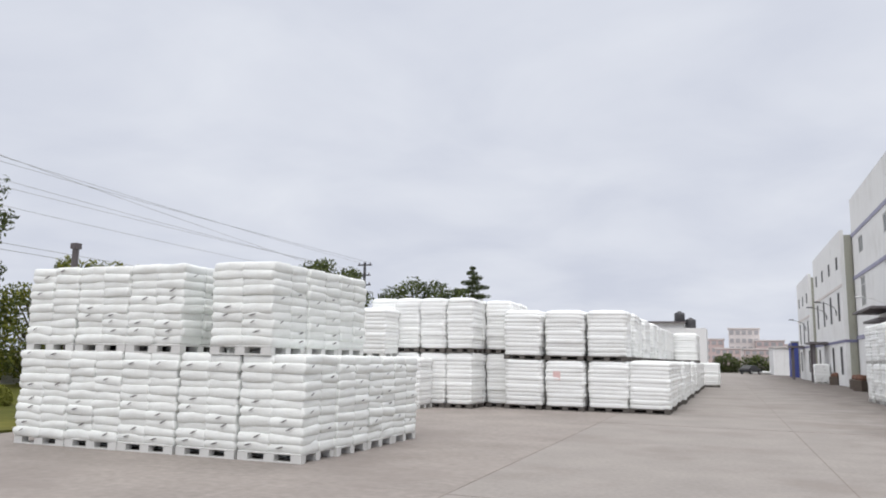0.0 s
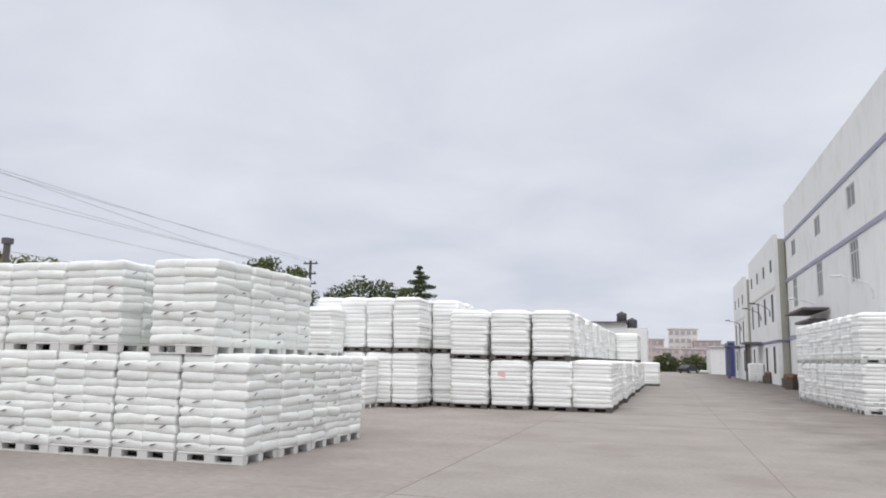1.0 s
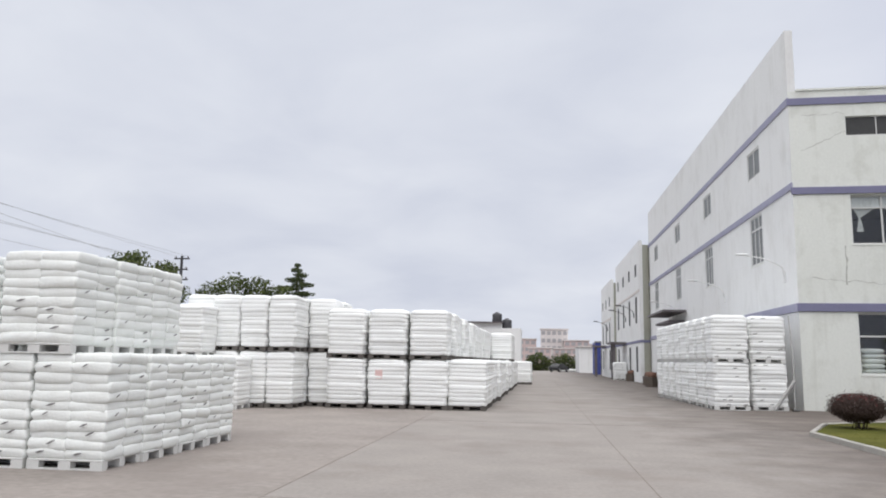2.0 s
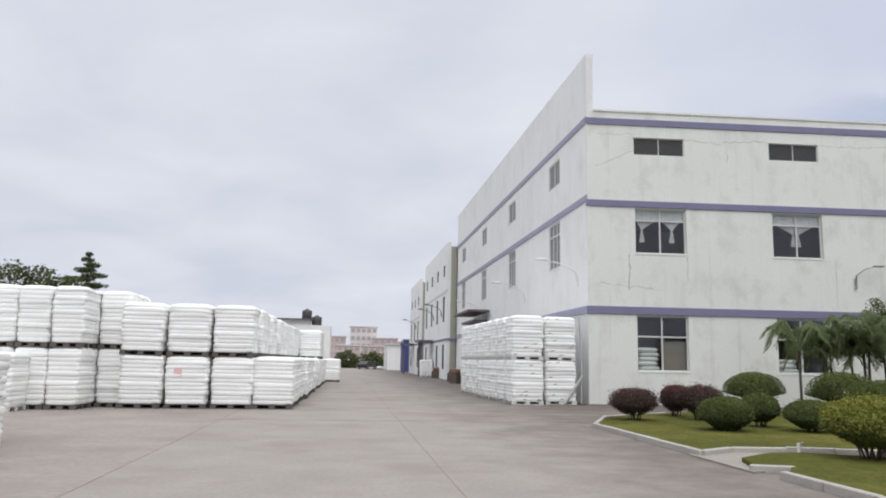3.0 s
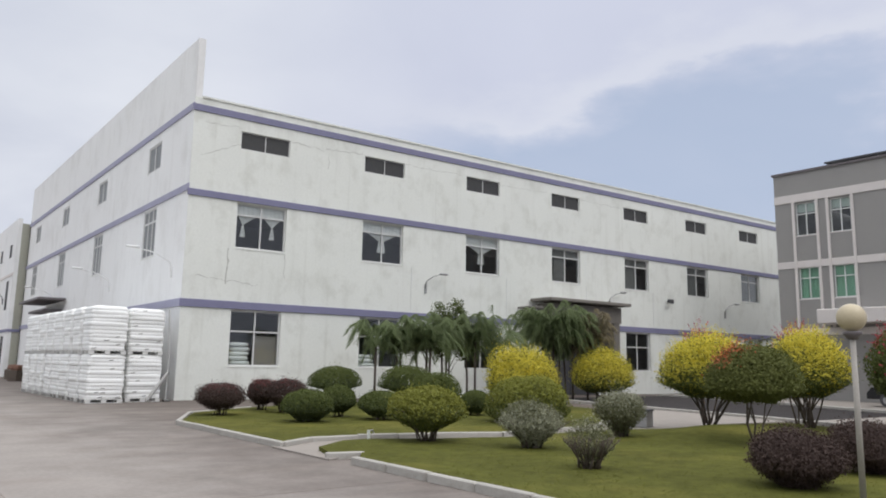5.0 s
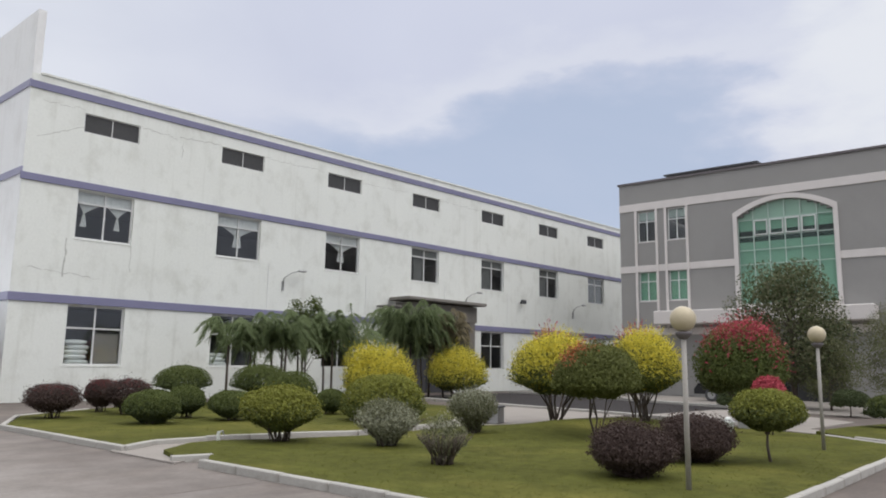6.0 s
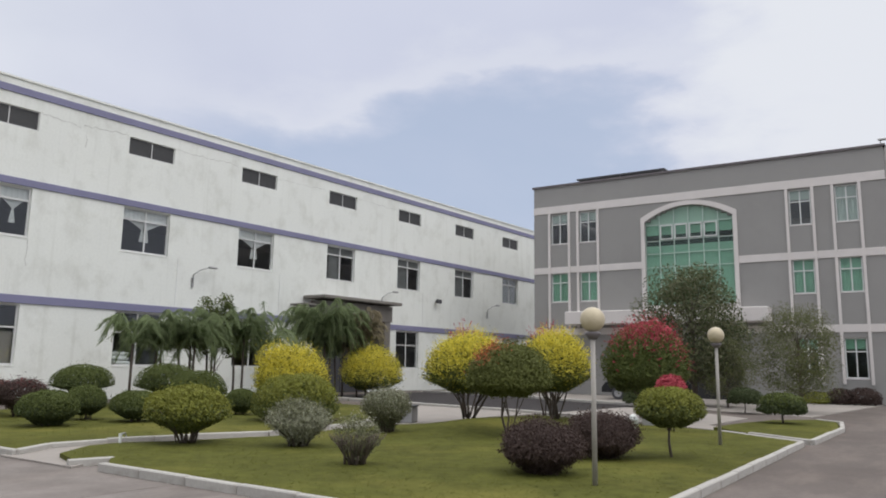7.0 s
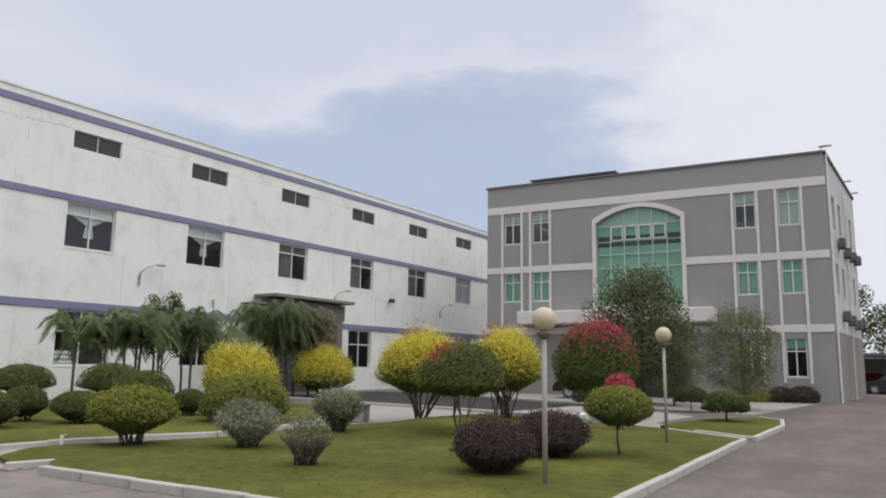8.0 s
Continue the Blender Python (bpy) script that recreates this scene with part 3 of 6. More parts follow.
# south front
M, LEN = along(A0, A1)
holes = []
for i in range(7):
    s = 2.06 + 6.075 * i
    holes += [(s, s + 2.25, 10.58, 11.36), (s, s + 2.25, 6.28, 8.22)]
    if i not in (3,):
        holes.append((s, s + 2.22, 1.36, 3.67))
holes.append((19.6, 23.9, 0.0, 3.3))
wall = part("wall", pierced(LEN, 0, 12.46, 0.3, holes), WHITE_WALL, factory, at=M)
for z0, z1, out in ((3.7, 4.02, 0.06), (8.26, 8.54, 0.06), (11.87, 12.16, 0.05)):
    part("band", Shape().box(-0.06, -out, z0, LEN, -0.002, z1, bevel=0.01), BAND, factory, "violet painted band", at=M)
part("coping", Shape().box(0.32, -0.05, 12.46, LEN, 0.36, 12.54), WHITE_WALL, factory, at=M)
for i in range(7):
    curtain_side = i
    s = 2.06 + 6.075 * i
    ws = [window(factory, s, s + 2.25, 10.58, 11.36, ALU, SCREEN, 1, 0, False, depth=0.06, fr=0.035),
          window(factory, s, s + 2.25, 6.28, 8.22, ALU, GLASS, 1, 0.74, WHITE_WALL, fr=0.065, curtain=("tied", "tied", "tied", "part", "part", "part", "full")[i])]
    if i not in (3,):
        ws.append(window(factory, s, s + 2.22, 1.36, 3.67, ALU, GLASS, 1, 0.62, WHITE_WALL, fr=0.065))
    for w in ws:
        w.matrix_basis = M
# what stands behind the first ground-floor windows
for s, wd in ((2.07, 1.0), (8.13, 0.0)):
    if wd:
        part("board", Shape().box(s + 1.16, 0.24, 1.42, s + 2.15, 0.27, 2.62), PAVING, factory, "pale board behind the window", at=M)
    for k in range(6 if wd else 4):
        part("bag", Shape().pillow(s + 0.56 + 0.06 * math.sin(k * 2.1), 0.56 + 0.03 * math.cos(k * 1.7), 1.3 + 0.19 * k, 0.5, 0.3, 0.11, e1=0.45, e2=0.6), BAG, factory, "white bag behind the window", smooth=True, at=M)
# thin tubes drawn for faint stain lines, cracks and rust streaks on the front
GRIME = material("dark_grime", (0.47, 0.475, 0.44), 0.9, 0.3, 4, 30)
for s in (10.9, 16.95, 23.0, 28.9):
    part("wall_tube", Shape().tube([(s, -0.03, 4.1), (s, -0.03, 6.2)], 0.012), SIDE_WALL, factory, "thin tube standing for a faint stain line", at=M)


def crack(p0, p1, seed, width=0.018, wander=0.06):
    """A ragged dark line in the render, a few millimetres proud."""
    r = random.Random(seed)
    n = max(4, int(math.hypot(p1[0] - p0[0], p1[1] - p0[1]) / 0.16))
    sh, line = Shape(), []
    for i in range(n + 1):
        f = i / n
        line.append((p0[0] + (p1[0] - p0[0]) * f + r.uniform(-wander, wander), p0[1] + (p1[1] - p0[1]) * f + r.uniform(-wander, wander)))
    flat = abs(p1[0] - p0[0]) > abs(p1[1] - p0[1])
    for a, b in line:
        q = width * r.uniform(0.15, 0.6)
        sh.v += [(a, -0.004, b - q), (a, -0.004, b + q)] if flat else [(a + q, -0.004, b), (a - q, -0.004, b)]
    sh.f = [(2 * i, 2 * i + 2, 2 * i + 3, 2 * i + 1) for i in range(n)]
    sh.m = [0] * n
    part("crack", sh, GRIME, factory, "dark crack in the render", at=M)


for i, (p0, p1, wd) in enumerate((((0.35, 10.0), (2.05, 10.75), 0.03), ((0.5, 11.45), (2.0, 11.5), 0.025), ((4.3, 11.35), (6.0, 11.2), 0.035), ((6.1, 11.3), (8.1, 11.42), 0.03),
                                  ((6.25, 11.2), (6.2, 10.4), 0.025), ((10.4, 11.3), (14.0, 11.35), 0.025), ((16.4, 11.2), (20.0, 11.3), 0.02), ((22.6, 11.3), (26.2, 11.25), 0.02),
                                  ((1.8, 6.2), (1.77, 4.7), 0.07), ((0.5, 5.0), (3.2, 4.75), 0.03), ((4.3, 6.2), (4.3, 5.2), 0.03))):
    crack(p0, p1, i, wd, 0.03 if wd > 0.05 else 0.05)

# west side along the yard, with a high parapet
MW, LW = along(AE, (A0[0], A0[1] + 0.012))
holes = []
for yc in (34.7, 44.1, 53.5, 63.1):
    s = 67.0 - yc
    holes += [(s - 0.95, s + 0.95, 10.2, 11.48), (s - 0.95, s + 0.95, 6.15, 8.4)]
holes.append((10.2, 13.4, 0, 3.4))
part("wall", pierced(LW, 0, 15.05, 0.3, holes), SIDE_WALL, factory, at=MW)
for z0, z1, out in ((3.7, 4.02, 0.06), (8.46, 8.74, 0.06), (11.9, 12.2, 0.05)):
    part("band", Shape().box(0, -out, z0, LW + 0.06, -0.002, z1, bevel=0.01), FADED_BAND, factory, "faded violet painted band", at=MW)
for yc in (34.7, 44.1, 53.5, 63.1):
    s = 67.0 - yc
    for w in (window(factory, s - 0.95, s + 0.95, 10.2, 11.48, ALU, GREY_PANE, 1, 0, False, depth=0.03, fr=0.08),
              window(factory, s - 0.95, s + 0.95, 6.15, 8.4, ALU, GREY_PANE, 2, 0.72, WHITE_WALL, "", depth=0.04, fr=0.08)):
        w.matrix_basis = MW
MN, LN = along(A2, AE)
part("wall", pierced(LN, 0, 12.46, 0.3, []), WHITE_WALL, factory, at=MN)
ME, LE = along(A1, A2)
part("wall", pierced(LE, 0, 12.46, 0.3, []), WHITE_WALL, factory, at=ME)
for z, nm, mat in ((0.02, "floor", DARK_ROOM), (4.0, "floor", DARK_ROOM), (8.5, "floor", DARK_ROOM), (12.1, "roof", ROOF)):
    s = Shape()
    q = [(A0[0] + 0.35, A0[1] + 0.35), (A1[0] - 0.35, A1[1] + 0.35), (A2[0] - 0.35, A2[1] - 0.35), (AE[0] + 0.35, AE[1] - 0.35)]
    s.add([(x, y, z) for x, y in q] + [(x, y, z - 0.15) for x, y in q], [(0, 1, 2, 3), (7, 6, 5, 4), (0, 4, 5, 1), (1, 5, 6, 2), (2, 6, 7, 3), (3, 7, 4, 0)])
    part(nm, s, mat, factory)
# an added wall behind the front blocks light to keep the rooms dim
part("dimming_partition", Shape().box(0.4, 6.0, 0.05, LEN - 0.4, 6.15, 11.9), DARK_ROOM, factory, at=M)
# canopy of the front door, over the drive
part("canopy", Shape().box(18.6, -1.7, 5.02, 24.9, -0.06, 5.2, bevel=0.03).box(17.7, -1.2, 4.6, 18.5, -0.07, 4.7, bevel=0.02), CANOPY, factory, "weathered dark concrete door canopy", at=M)
part("canopy_fascia", Shape().box(19.1, -1.2, 4.05, 24.6, -0.07, 4.95).box(24.0, -1.15, 2.2, 24.5, -0.07, 4.05), CANOPY, factory, at=M)
part("door", Shape().box(19.6, 0.1, 0.0, 21.72, 0.16, 3.3).box(21.76, 0.1, 0, 23.9, 0.16, 3.3), DARK_METAL, factory, "dark double door", at=M)
# canopy over the side door
part("canopy", Shape().box(9.3, -1.6, 5.1, 16.2, -0.065, 5.25, bevel=0.02).box(10.0, -1.1, 4.45, 15.4, -0.07, 4.6), COPING, factory, "thin concrete canopy", at=MW)
part("door", Shape().box(10.2, 0.1, 0, 13.4, 0.16, 3.4), DARK_METAL, factory, "dark roller door", at=MW)


# street lamps on arms fixed to the factory
def wall_lamp(m, s, z, reach, rise, mat, out):
    t = thing("wall_lamp", "slim curved-arm street lamp fixed to the white wall", "lamp", m @ Matrix.Translation((s, 0, z)), "lamps on the factory wall")
    part("bracket", Shape().box(-0.05, -0.07, -0.35, 0.05, -0.003, 0.1), mat, t)
    part("arm", Shape().tube([(0, -0.04, -0.2), (0, -0.1, 0.25), (reach * 0.12, -0.1 - out * 0.15, rise * 0.55), (reach * 0.4, -0.1 - out * 0.5, rise * 0.85), (reach * 0.75, -0.1 - out, rise)], 0.03, 0.022), mat, t, smooth=True)
    part("lamp_head", Shape().pillow(reach, -0.15 - out, rise + 0.03, 0.26 if abs(reach) > 0.3 else 0.12, 0.12 if abs(reach) > 0.3 else 0.3, 0.06, e1=0.8, e2=0.8), mat, t, smooth=True)


for s in (11.73, 24.9, 36.4):
    wall_lamp(M, s, 5.35, 0.8, 0.6, STEEL, 0.3)
for s in (36.0, 26.3, 12.6):
    wall_lamp(MW, s, 5.3, 0.0, 0.75, SIDE_WALL, 1.5)
t = thing("wall_spotlight", "small dark floodlight on the white wall", "lamp", M @ Matrix.Translation((30.3, -0.02, 5.75)))
part("bracket", Shape().box(-0.04, -0.2, -0.04, 0.04, 0.0, 0.04), DARK_METAL, t)
part("lamp_head", Shape().box(-0.22, -0.34, -0.12, 0.22, -0.2, 0.14, bevel=0.02), DARK_METAL, t)

# next factories along the yard
def side_block(name, x, y0, y1, h, label, n, depth=30.0):
    b = thing(name, label, "building")
    m, ln = along((x, y1), (x, y0))
    hs = []
    for i in range(n):
        s = ln * (i + 0.5) / n
        hs += [(s - 0.6, s + 0.6, h - 3.0, h - 1.9), (s - 0.65, s + 0.65, h - 7.3, h - 4.9)]
        if i != 1:
            hs.append((s - 0.7, s + 0.7, 0.9, 3.2))
    part("wall", pierced(ln, 0, h, 0.3, hs), SIDE_WALL, b, at=m)
    for z in (3.5, h - 4.6):
        part("band", Shape().box(0, -0.05, z, ln, -0.002, z + 0.22), BAND if z < 4 else PALE_TRIM, b, at=m)
    for (s0, s1, z0, z1) in hs:
        w = window(b, s0, s1, z0, z1, DARK_METAL, SCREEN, 1, 0, False, depth=0.02)
        w.matrix_basis = m
    m2, ln2 = along((x, y0), (x + depth, y0))
    part("wall", pierced(ln2, 0, h - 0.4, 0.3, [], 0.302), OLIVE_WALL, b, "stained olive-grey end wall", at=m2)
    part("band", Shape().box(0.002, -0.05, 3.5, ln2, -0.002, 3.72), BAND, b, at=m2)
    part("porch", Shape().box(ln * 0.3, -1.6, 3.6, ln * 0.5, -0.06, 3.8).box(ln * 0.33, -1.3, 0, ln * 0.35, -1.1, 3.6).box(ln * 0.45, -1.3, 0, ln * 0.47, -1.1, 3.6), COPING, b, "concrete entrance porch", at=m)
    part("roof", Shape().box(x + 0.3, y0 + 0.3, h - 0.9, x + depth, y1, h - 0.7), ROOF, b)
    return b


side_block("factory_building", 9.06, 67.05, 87.0, 12.6, "white three-storey factory with small windows farther along the yard", 4)
side_block("factory_building", 8.53, 87.05, 100.2, 11.3, "white three-storey factory at the far end of the yard", 3)


for x, y, z in ((9.06, 70.0, 6.2), (9.06, 76.5, 6.2), (8.53, 90.5, 5.8)):
    wall_lamp(along((x, y + 1), (x, y))[0], 0.0, z, 0.0, 0.8, DARK_METAL, 1.3)


# ---- grey office ----
GREEN_FRAME = material("pale_green_frame", (0.5, 0.6, 0.54), 0.5, 0.06)
G = [(41.52, 21.49), (42.09, 2.13), (55.0, 1.25), (54.6, 22.0)]
office = thing("office_building", "grey tiled three-storey office with pale bands and green windows", "building")
MO, LO = along(G[0], G[1])
H_O = 12.85
cols = [(1.17, 2.29), (3.06, 4.16), (14.89, 15.94), (17.07, 18.1)]
holes, wins = [], []
for c0, c1 in cols:
    for z0, z1 in ((9.17, 11.08), (5.55, 7.35)):
        holes.append((c0, c1, z0, z1)); wins.append((c0, c1, z0, z1))
holes.append((17.05, 18.05, 1.25, 3.25)); wins.append((17.05, 18.05, 1.25, 3.25))
holes.append((14.9, 15.9, 1.25, 3.25)); wins.append((14.9, 15.9, 1.25, 3.25))
AR0, AR1, ARZ0, ARZ1, ARC = 7.15, 12.05, 5.15, 10.05, 10.85
n_arc = 16
arc = lambda s: ARZ1 + (ARC - ARZ1) * (1 - ((s - (AR0 + AR1) / 2) / ((AR1 - AR0) / 2)) ** 2)
for i in range(n_arc):                     # the opening under the flat arch, in steps hidden by its surround
    s0 = AR0 + (AR1 - AR0) * i / n_arc
    s1 = AR0 + (AR1 - AR0) * (i + 1) / n_arc
    holes.append((s0, s1, ARZ0, min(arc(s0), arc(s1))))
holes.append((7.2, 12.0, 0.0, 3.2))
part("wall", pierced(LO, 0, H_O, 0.3, holes), GREY_TILE, office, at=MO)
for a, b in ((0.0, 7.0), (12.2, LO)):
    for z0, z1 in ((7.32, 7.72), (3.53, 3.92)):
        part("band", Shape().box(a, -0.05, z0, b, -0.002, z1, bevel=0.01), PALE_TRIM, office, "pale horizontal band", at=MO)
part("band", Shape().box(0, -0.05, 11.14, LO, -0.002, 11.6, bevel=0.01), PALE_TRIM, office, "pale horizontal band", at=MO)
for c0, c1 in cols:
    low = 3.95 if c0 < 10 else 0.95
    s = Shape()
    s.box(c0 - 0.17, -0.09, low, c0 - 0.03, -0.003, 11.18).box(c1 + 0.03, -0.09, low, c1 + 0.17, -0.003, 11.18)
    part("pilaster", s, PALE_TRIM, office, "slim pale window surround", at=MO)
arch = Shape()
outer, inner = [], []
for i in range(25):
    s = AR0 + (AR1 - AR0) * i / 24
    inner.append((s, arc(s)))
    outer.append((AR0 - 0.22 + (AR1 - AR0 + 0.44) * i / 24, arc(s) + 0.24))
inner = [(AR0, ARZ0)] + inner + [(AR1, ARZ0)]
outer = [(AR0 - 0.22, ARZ0 - 0.2)] + outer + [(AR1 + 0.22, ARZ0 - 0.2)]
k = len(inner)
vs = [(s, -0.12, z) for s, z in inner] + [(s, -0.12, z) for s, z in outer] + [(s, 0.25, z) for s, z in inner] + [(s, -0.003, z) for s, z in outer]
fs = []
for i in range(k - 1):
    fs += [(i, i + 1, k + i + 1, k + i), (i + 1, i, 2 * k + i, 2 * k + i + 1), (k + i, k + i + 1, 3 * k + i + 1, 3 * k + i)]
arch.add(vs, fs).box(AR0 - 0.22, -0.12, ARZ0 - 0.2, AR1 + 0.22, 0.2, ARZ0)
part("arch_surround", arch, PALE_TRIM, office, "pale flat-arched window surround", at=MO)
# curtain wall under the arch: mullions and panes
xs = [AR0 + (AR1 - AR0) * i / 6 for i in range(7)]
zr = [ARZ0, 7.35, 8.15, 8.9, 9.85]
cw = part("curtain_wall", Shape().box(AR0, 0.09, ARZ0, AR1, 0.19, ARZ0 + 0.05), GREEN_FRAME, office, "green glazed arched window", at=MO)
for s in xs:
    part("mullion", Shape().box(s - 0.025, 0.1, ARZ0 + 0.05, s + 0.025, 0.18, arc(min(max(s, AR0 + 0.01), AR1 - 0.01)) - 0.01), GREEN_FRAME, cw)
for z in zr[1:]:
    part("transom", Shape().box(AR0, 0.11, z - 0.02, AR1, 0.17, z + 0.02), GREEN_FRAME, cw)
for a, b in zip(xs, xs[1:]):
    for c, d in zip(zr, zr[1:] + [None]):
        if d is None:
            part("pane", Shape().add([(a, 0.14, c), (b, 0.14, c), (b, 0.14, arc(b) - 0.005), (a, 0.14, arc(a) - 0.005)], [(0, 1, 2, 3)]), GREEN_GLASS, cw).visible_shadow = False
        else:
            part("pane", Shape().box(a, 0.137, c, b, 0.143, d), GREEN_GLASS, cw).visible_shadow = False
for i in (1, 2, 3, 4):                     # opening lights, two of them tilted open
    f = Shape()
    a, b, c, d = xs[i] + 0.05, xs[i + 1] - 0.05, 8.95, 9.8
    for q in ((a, c, b, c + 0.06), (a, d - 0.06, b, d), (a, c, a + 0.06, d), (b - 0.06, c, b, d)):
        f.box(q[0], 0.03, q[1], q[2], 0.09, q[3])
    part("casement", f, WHITE_FRAME, cw)
# dark sheet behind the panes, standing in for the dim openings
part("dark_backing", Shape().box(AR0, 0.3, 8.55, AR1, 0.34, 8.9).box(AR0 + 1.0, 0.3, 8.9, AR1 - 1.0, 0.34, 9.35), SCREEN, cw)
part("blind", Shape().box(AR0, 0.22, ARZ0, AR1, 0.25, 8.62).box(AR0, 0.22, 9.25, AR1, 0.25, 10.05).add([(a, 0.22, z) for a, z in [(AR0 + (AR1 - AR0) * i / 12, 0) for i in range(13)] for z in (10.05, max(10.06, arc(a) - 0.01))], [(2 * i, 2 * i + 2, 2 * i + 3, 2 * i + 1) for i in range(12)]), BLIND, cw, "pale green blind")
for i, (c0, c1, z0, z1) in enumerate(wins):
    dark = z0 > 9
    w = window(office, c0, c1, z0, z1, WHITE_FRAME, GREEN_GLASS if not dark else GLASS, 1, 0.66, True, "green" if (not dark and z0 > 3) or i == 6 else "", fr=0.06)
    w.matrix_basis = MO
    part("panel", Shape().box(c0 + 0.01, 0.2, z1 - 0.55, c1 - 0.01, 0.205, z1 - 0.01), BLIND, w)
MS, LS = along(G[1], G[2])
holes = []
for s in (2.0, 4.6, 7.2, 9.8):
    for z0, z1 in ((9.2, 11.0), (5.6, 7.3), (1.4, 3.2)):
        holes.append((s, s + 1.1, z0, z1))
part("wall", pierced(LS, 0, H_O - 0.003, 0.3, holes, 0.302), SIDE_GREY, office, "grey weathered side wall", at=MS)
# darker band over the lower 3.6 m of the side wall
part("side_base", Shape().box(0.35, -0.04, 0.0, LS - 0.3, -0.003, 3.6), CANOPY, office, "dark lower wall", at=MS)
for h in holes:
    w = window(office, *h, WHITE_FRAME, GREEN_GLASS, 1, 0.66, False, "green")
    w.matrix_basis = MS
# rainwater pipes of the side wall
part("wall_tube", Shape().tube([(0.25, -0.08, 0), (0.25, -0.08, H_O)], 0.06), PALE_TRIM, office, at=MS)
for s in (6.0,):
    part("wall_tube", Shape().tube([(s + 0.8, -0.08, 0), (s + 0.8, -0.08, H_O - 1)], 0.04), PALE_TRIM, office, at=MS)
for a, b in ((G[2], G[3]), (G[3], G[0])):
    m, ln = along(a, b)
    part("wall", pierced(ln, 0, H_O - 0.003, 0.3, []), GREY_TILE, office, at=m)
for z, nm, mat in ((0.02, "floor", DARK_ROOM), (3.8, "floor", DARK_ROOM), (7.6, "floor", DARK_ROOM), (12.0, "roof", ROOF)):
    q = [(41.95, 21.1), (42.45, 2.6), (54.6, 1.75), (54.2, 21.5)]
    s = Shape().add([(x, y, z) for x, y in q] + [(x, y, z - 0.15) for x, y in q], [(3, 2, 1, 0), (4, 5, 6, 7), (1, 5, 4, 0), (2, 6, 5, 1), (3, 7, 6, 2), (0, 4, 7, 3)])
    part(nm, s, mat, office)
for m, ln in ((MO, LO), (MS, LS)):
    part("coping", Shape().box(-0.08, -0.1, H_O, ln + 0.08, 0.4, H_O + 0.12), COPING, office, "dark roof edge", at=m)
part("canopy", Shape().box(2.6, -1.3, 4.08, 13.8, -0.06, 4.85, bevel=0.04), PALE_TRIM, office, "broad pale entrance canopy", at=MO)
part("door", Shape().box(7.2, 0.12, 0, 12.0, 0.18, 3.2), SCREEN, office, "dark glazed entrance", at=MO)
sp = thing("solar_panel", "flat dark solar panel row on the office roof", "solar panel", MO @ Matrix.Translation((2.9, 0.5, H_O)))
part("frame", Shape().box(0, 0, -0.85, 0.06, 0.06, 0.34).box(2.6, 0, -0.85, 2.66, 0.06, 0.34).box(5.2, 0, -0.85, 5.26, 0.06, 0.34), STEEL, sp)
part("panel", Shape().add([(-0.1, -0.2, 0.34), (5.4, -0.2, 0.34), (5.4, 1.8, 0.45), (-0.1, 1.8, 0.45), (-0.1, -0.2, 0.42), (5.4, -0.2, 0.42), (5.4, 1.8, 0.53), (-0.1, 1.8, 0.53)], [(3, 2, 1, 0), (4, 5, 6, 7), (0, 1, 5, 4), (1, 2, 6, 5), (2, 3, 7, 6), (3, 0, 4, 7)]), DARK_METAL, sp)


def air_conditioner(m):
    t = thing("air_conditioner", "dull grey wall-mounted air conditioner unit on brackets", "air conditioner", m, "air conditioners on the office wall")
    part("casing", Shape().box(0, -0.38, 0, 0.75, -0.08, 0.52, bevel=0.02), DULL_CASING, t)
    part("fan_grille", Shape().lathe([(0.23, 0), (0.23, 0.02), (0.05, 0.03)], 14), DARK_METAL, t, at=Matrix.Translation((0.36, -0.38, 0.26)) @ Matrix.Rotation(radians(90), 4, "X"))
    part("bracket", Shape().box(0.1, -0.38, -0.05, 0.15, -0.003, 0.0).box(0.6, -0.38, -0.05, 0.65, -0.003, 0.0), DARK_METAL, t)


for s, z in ((3.3, 8.3), (5.9, 8.1), (8.6, 8.2), (3.4, 4.3), (6.0, 4.2), (8.8, 4.1), (11.2, 4.3), (11.0, 8.3)):
    air_conditioner(MS @ Matrix.Translation((s, 0, z)))
for s, m in ((0.1, MS), (LS - 4, MS), (LS - 0.3, MS)):
    t = thing("roof_lamp", "small white lamp on the roof edge", "lamp", m @ Matrix.Translation((s, 0.1, H_O + 0.12)))
    part("stem", Shape().tube([(0, 0, 0), (0, 0, 0.25)], 0.02), STEEL, t)
    part("lamp_head", Shape().box(-0.15, -0.5, 0.22, 0.15, 0.1, 0.3, bevel=0.02), SIDE_WALL, t)


# ---- pallets of bags ----
rng = random.Random(7)
PW, PD, BASE_H, LAYERS, LAYER = 1.12, 1.04, 0.15, 11, 0.131


def pallet_base(w, d, mat, h=BASE_H):
    s = Shape()
    s.box(-w / 2, -d / 2, h - 0.03, w / 2, d / 2, h, bevel=0.008)
    s.box(-w / 2, -d / 2, 0, w / 2, -d / 2 + 0.12, 0.025).box(-w / 2, -0.06, 0, w / 2, 0.06, 0.025).box(-w / 2, d / 2 - 0.12, 0, w / 2, d / 2, 0.025)
    for x in (-w / 2, -0.09, w / 2 - 0.18):
        for y in (-d / 2, -0.07, d / 2 - 0.14):
            s.box(x, y, 0.025, x + 0.18, y + 0.14, h - 0.03)
    return s.mesh("pallet_base", mat)


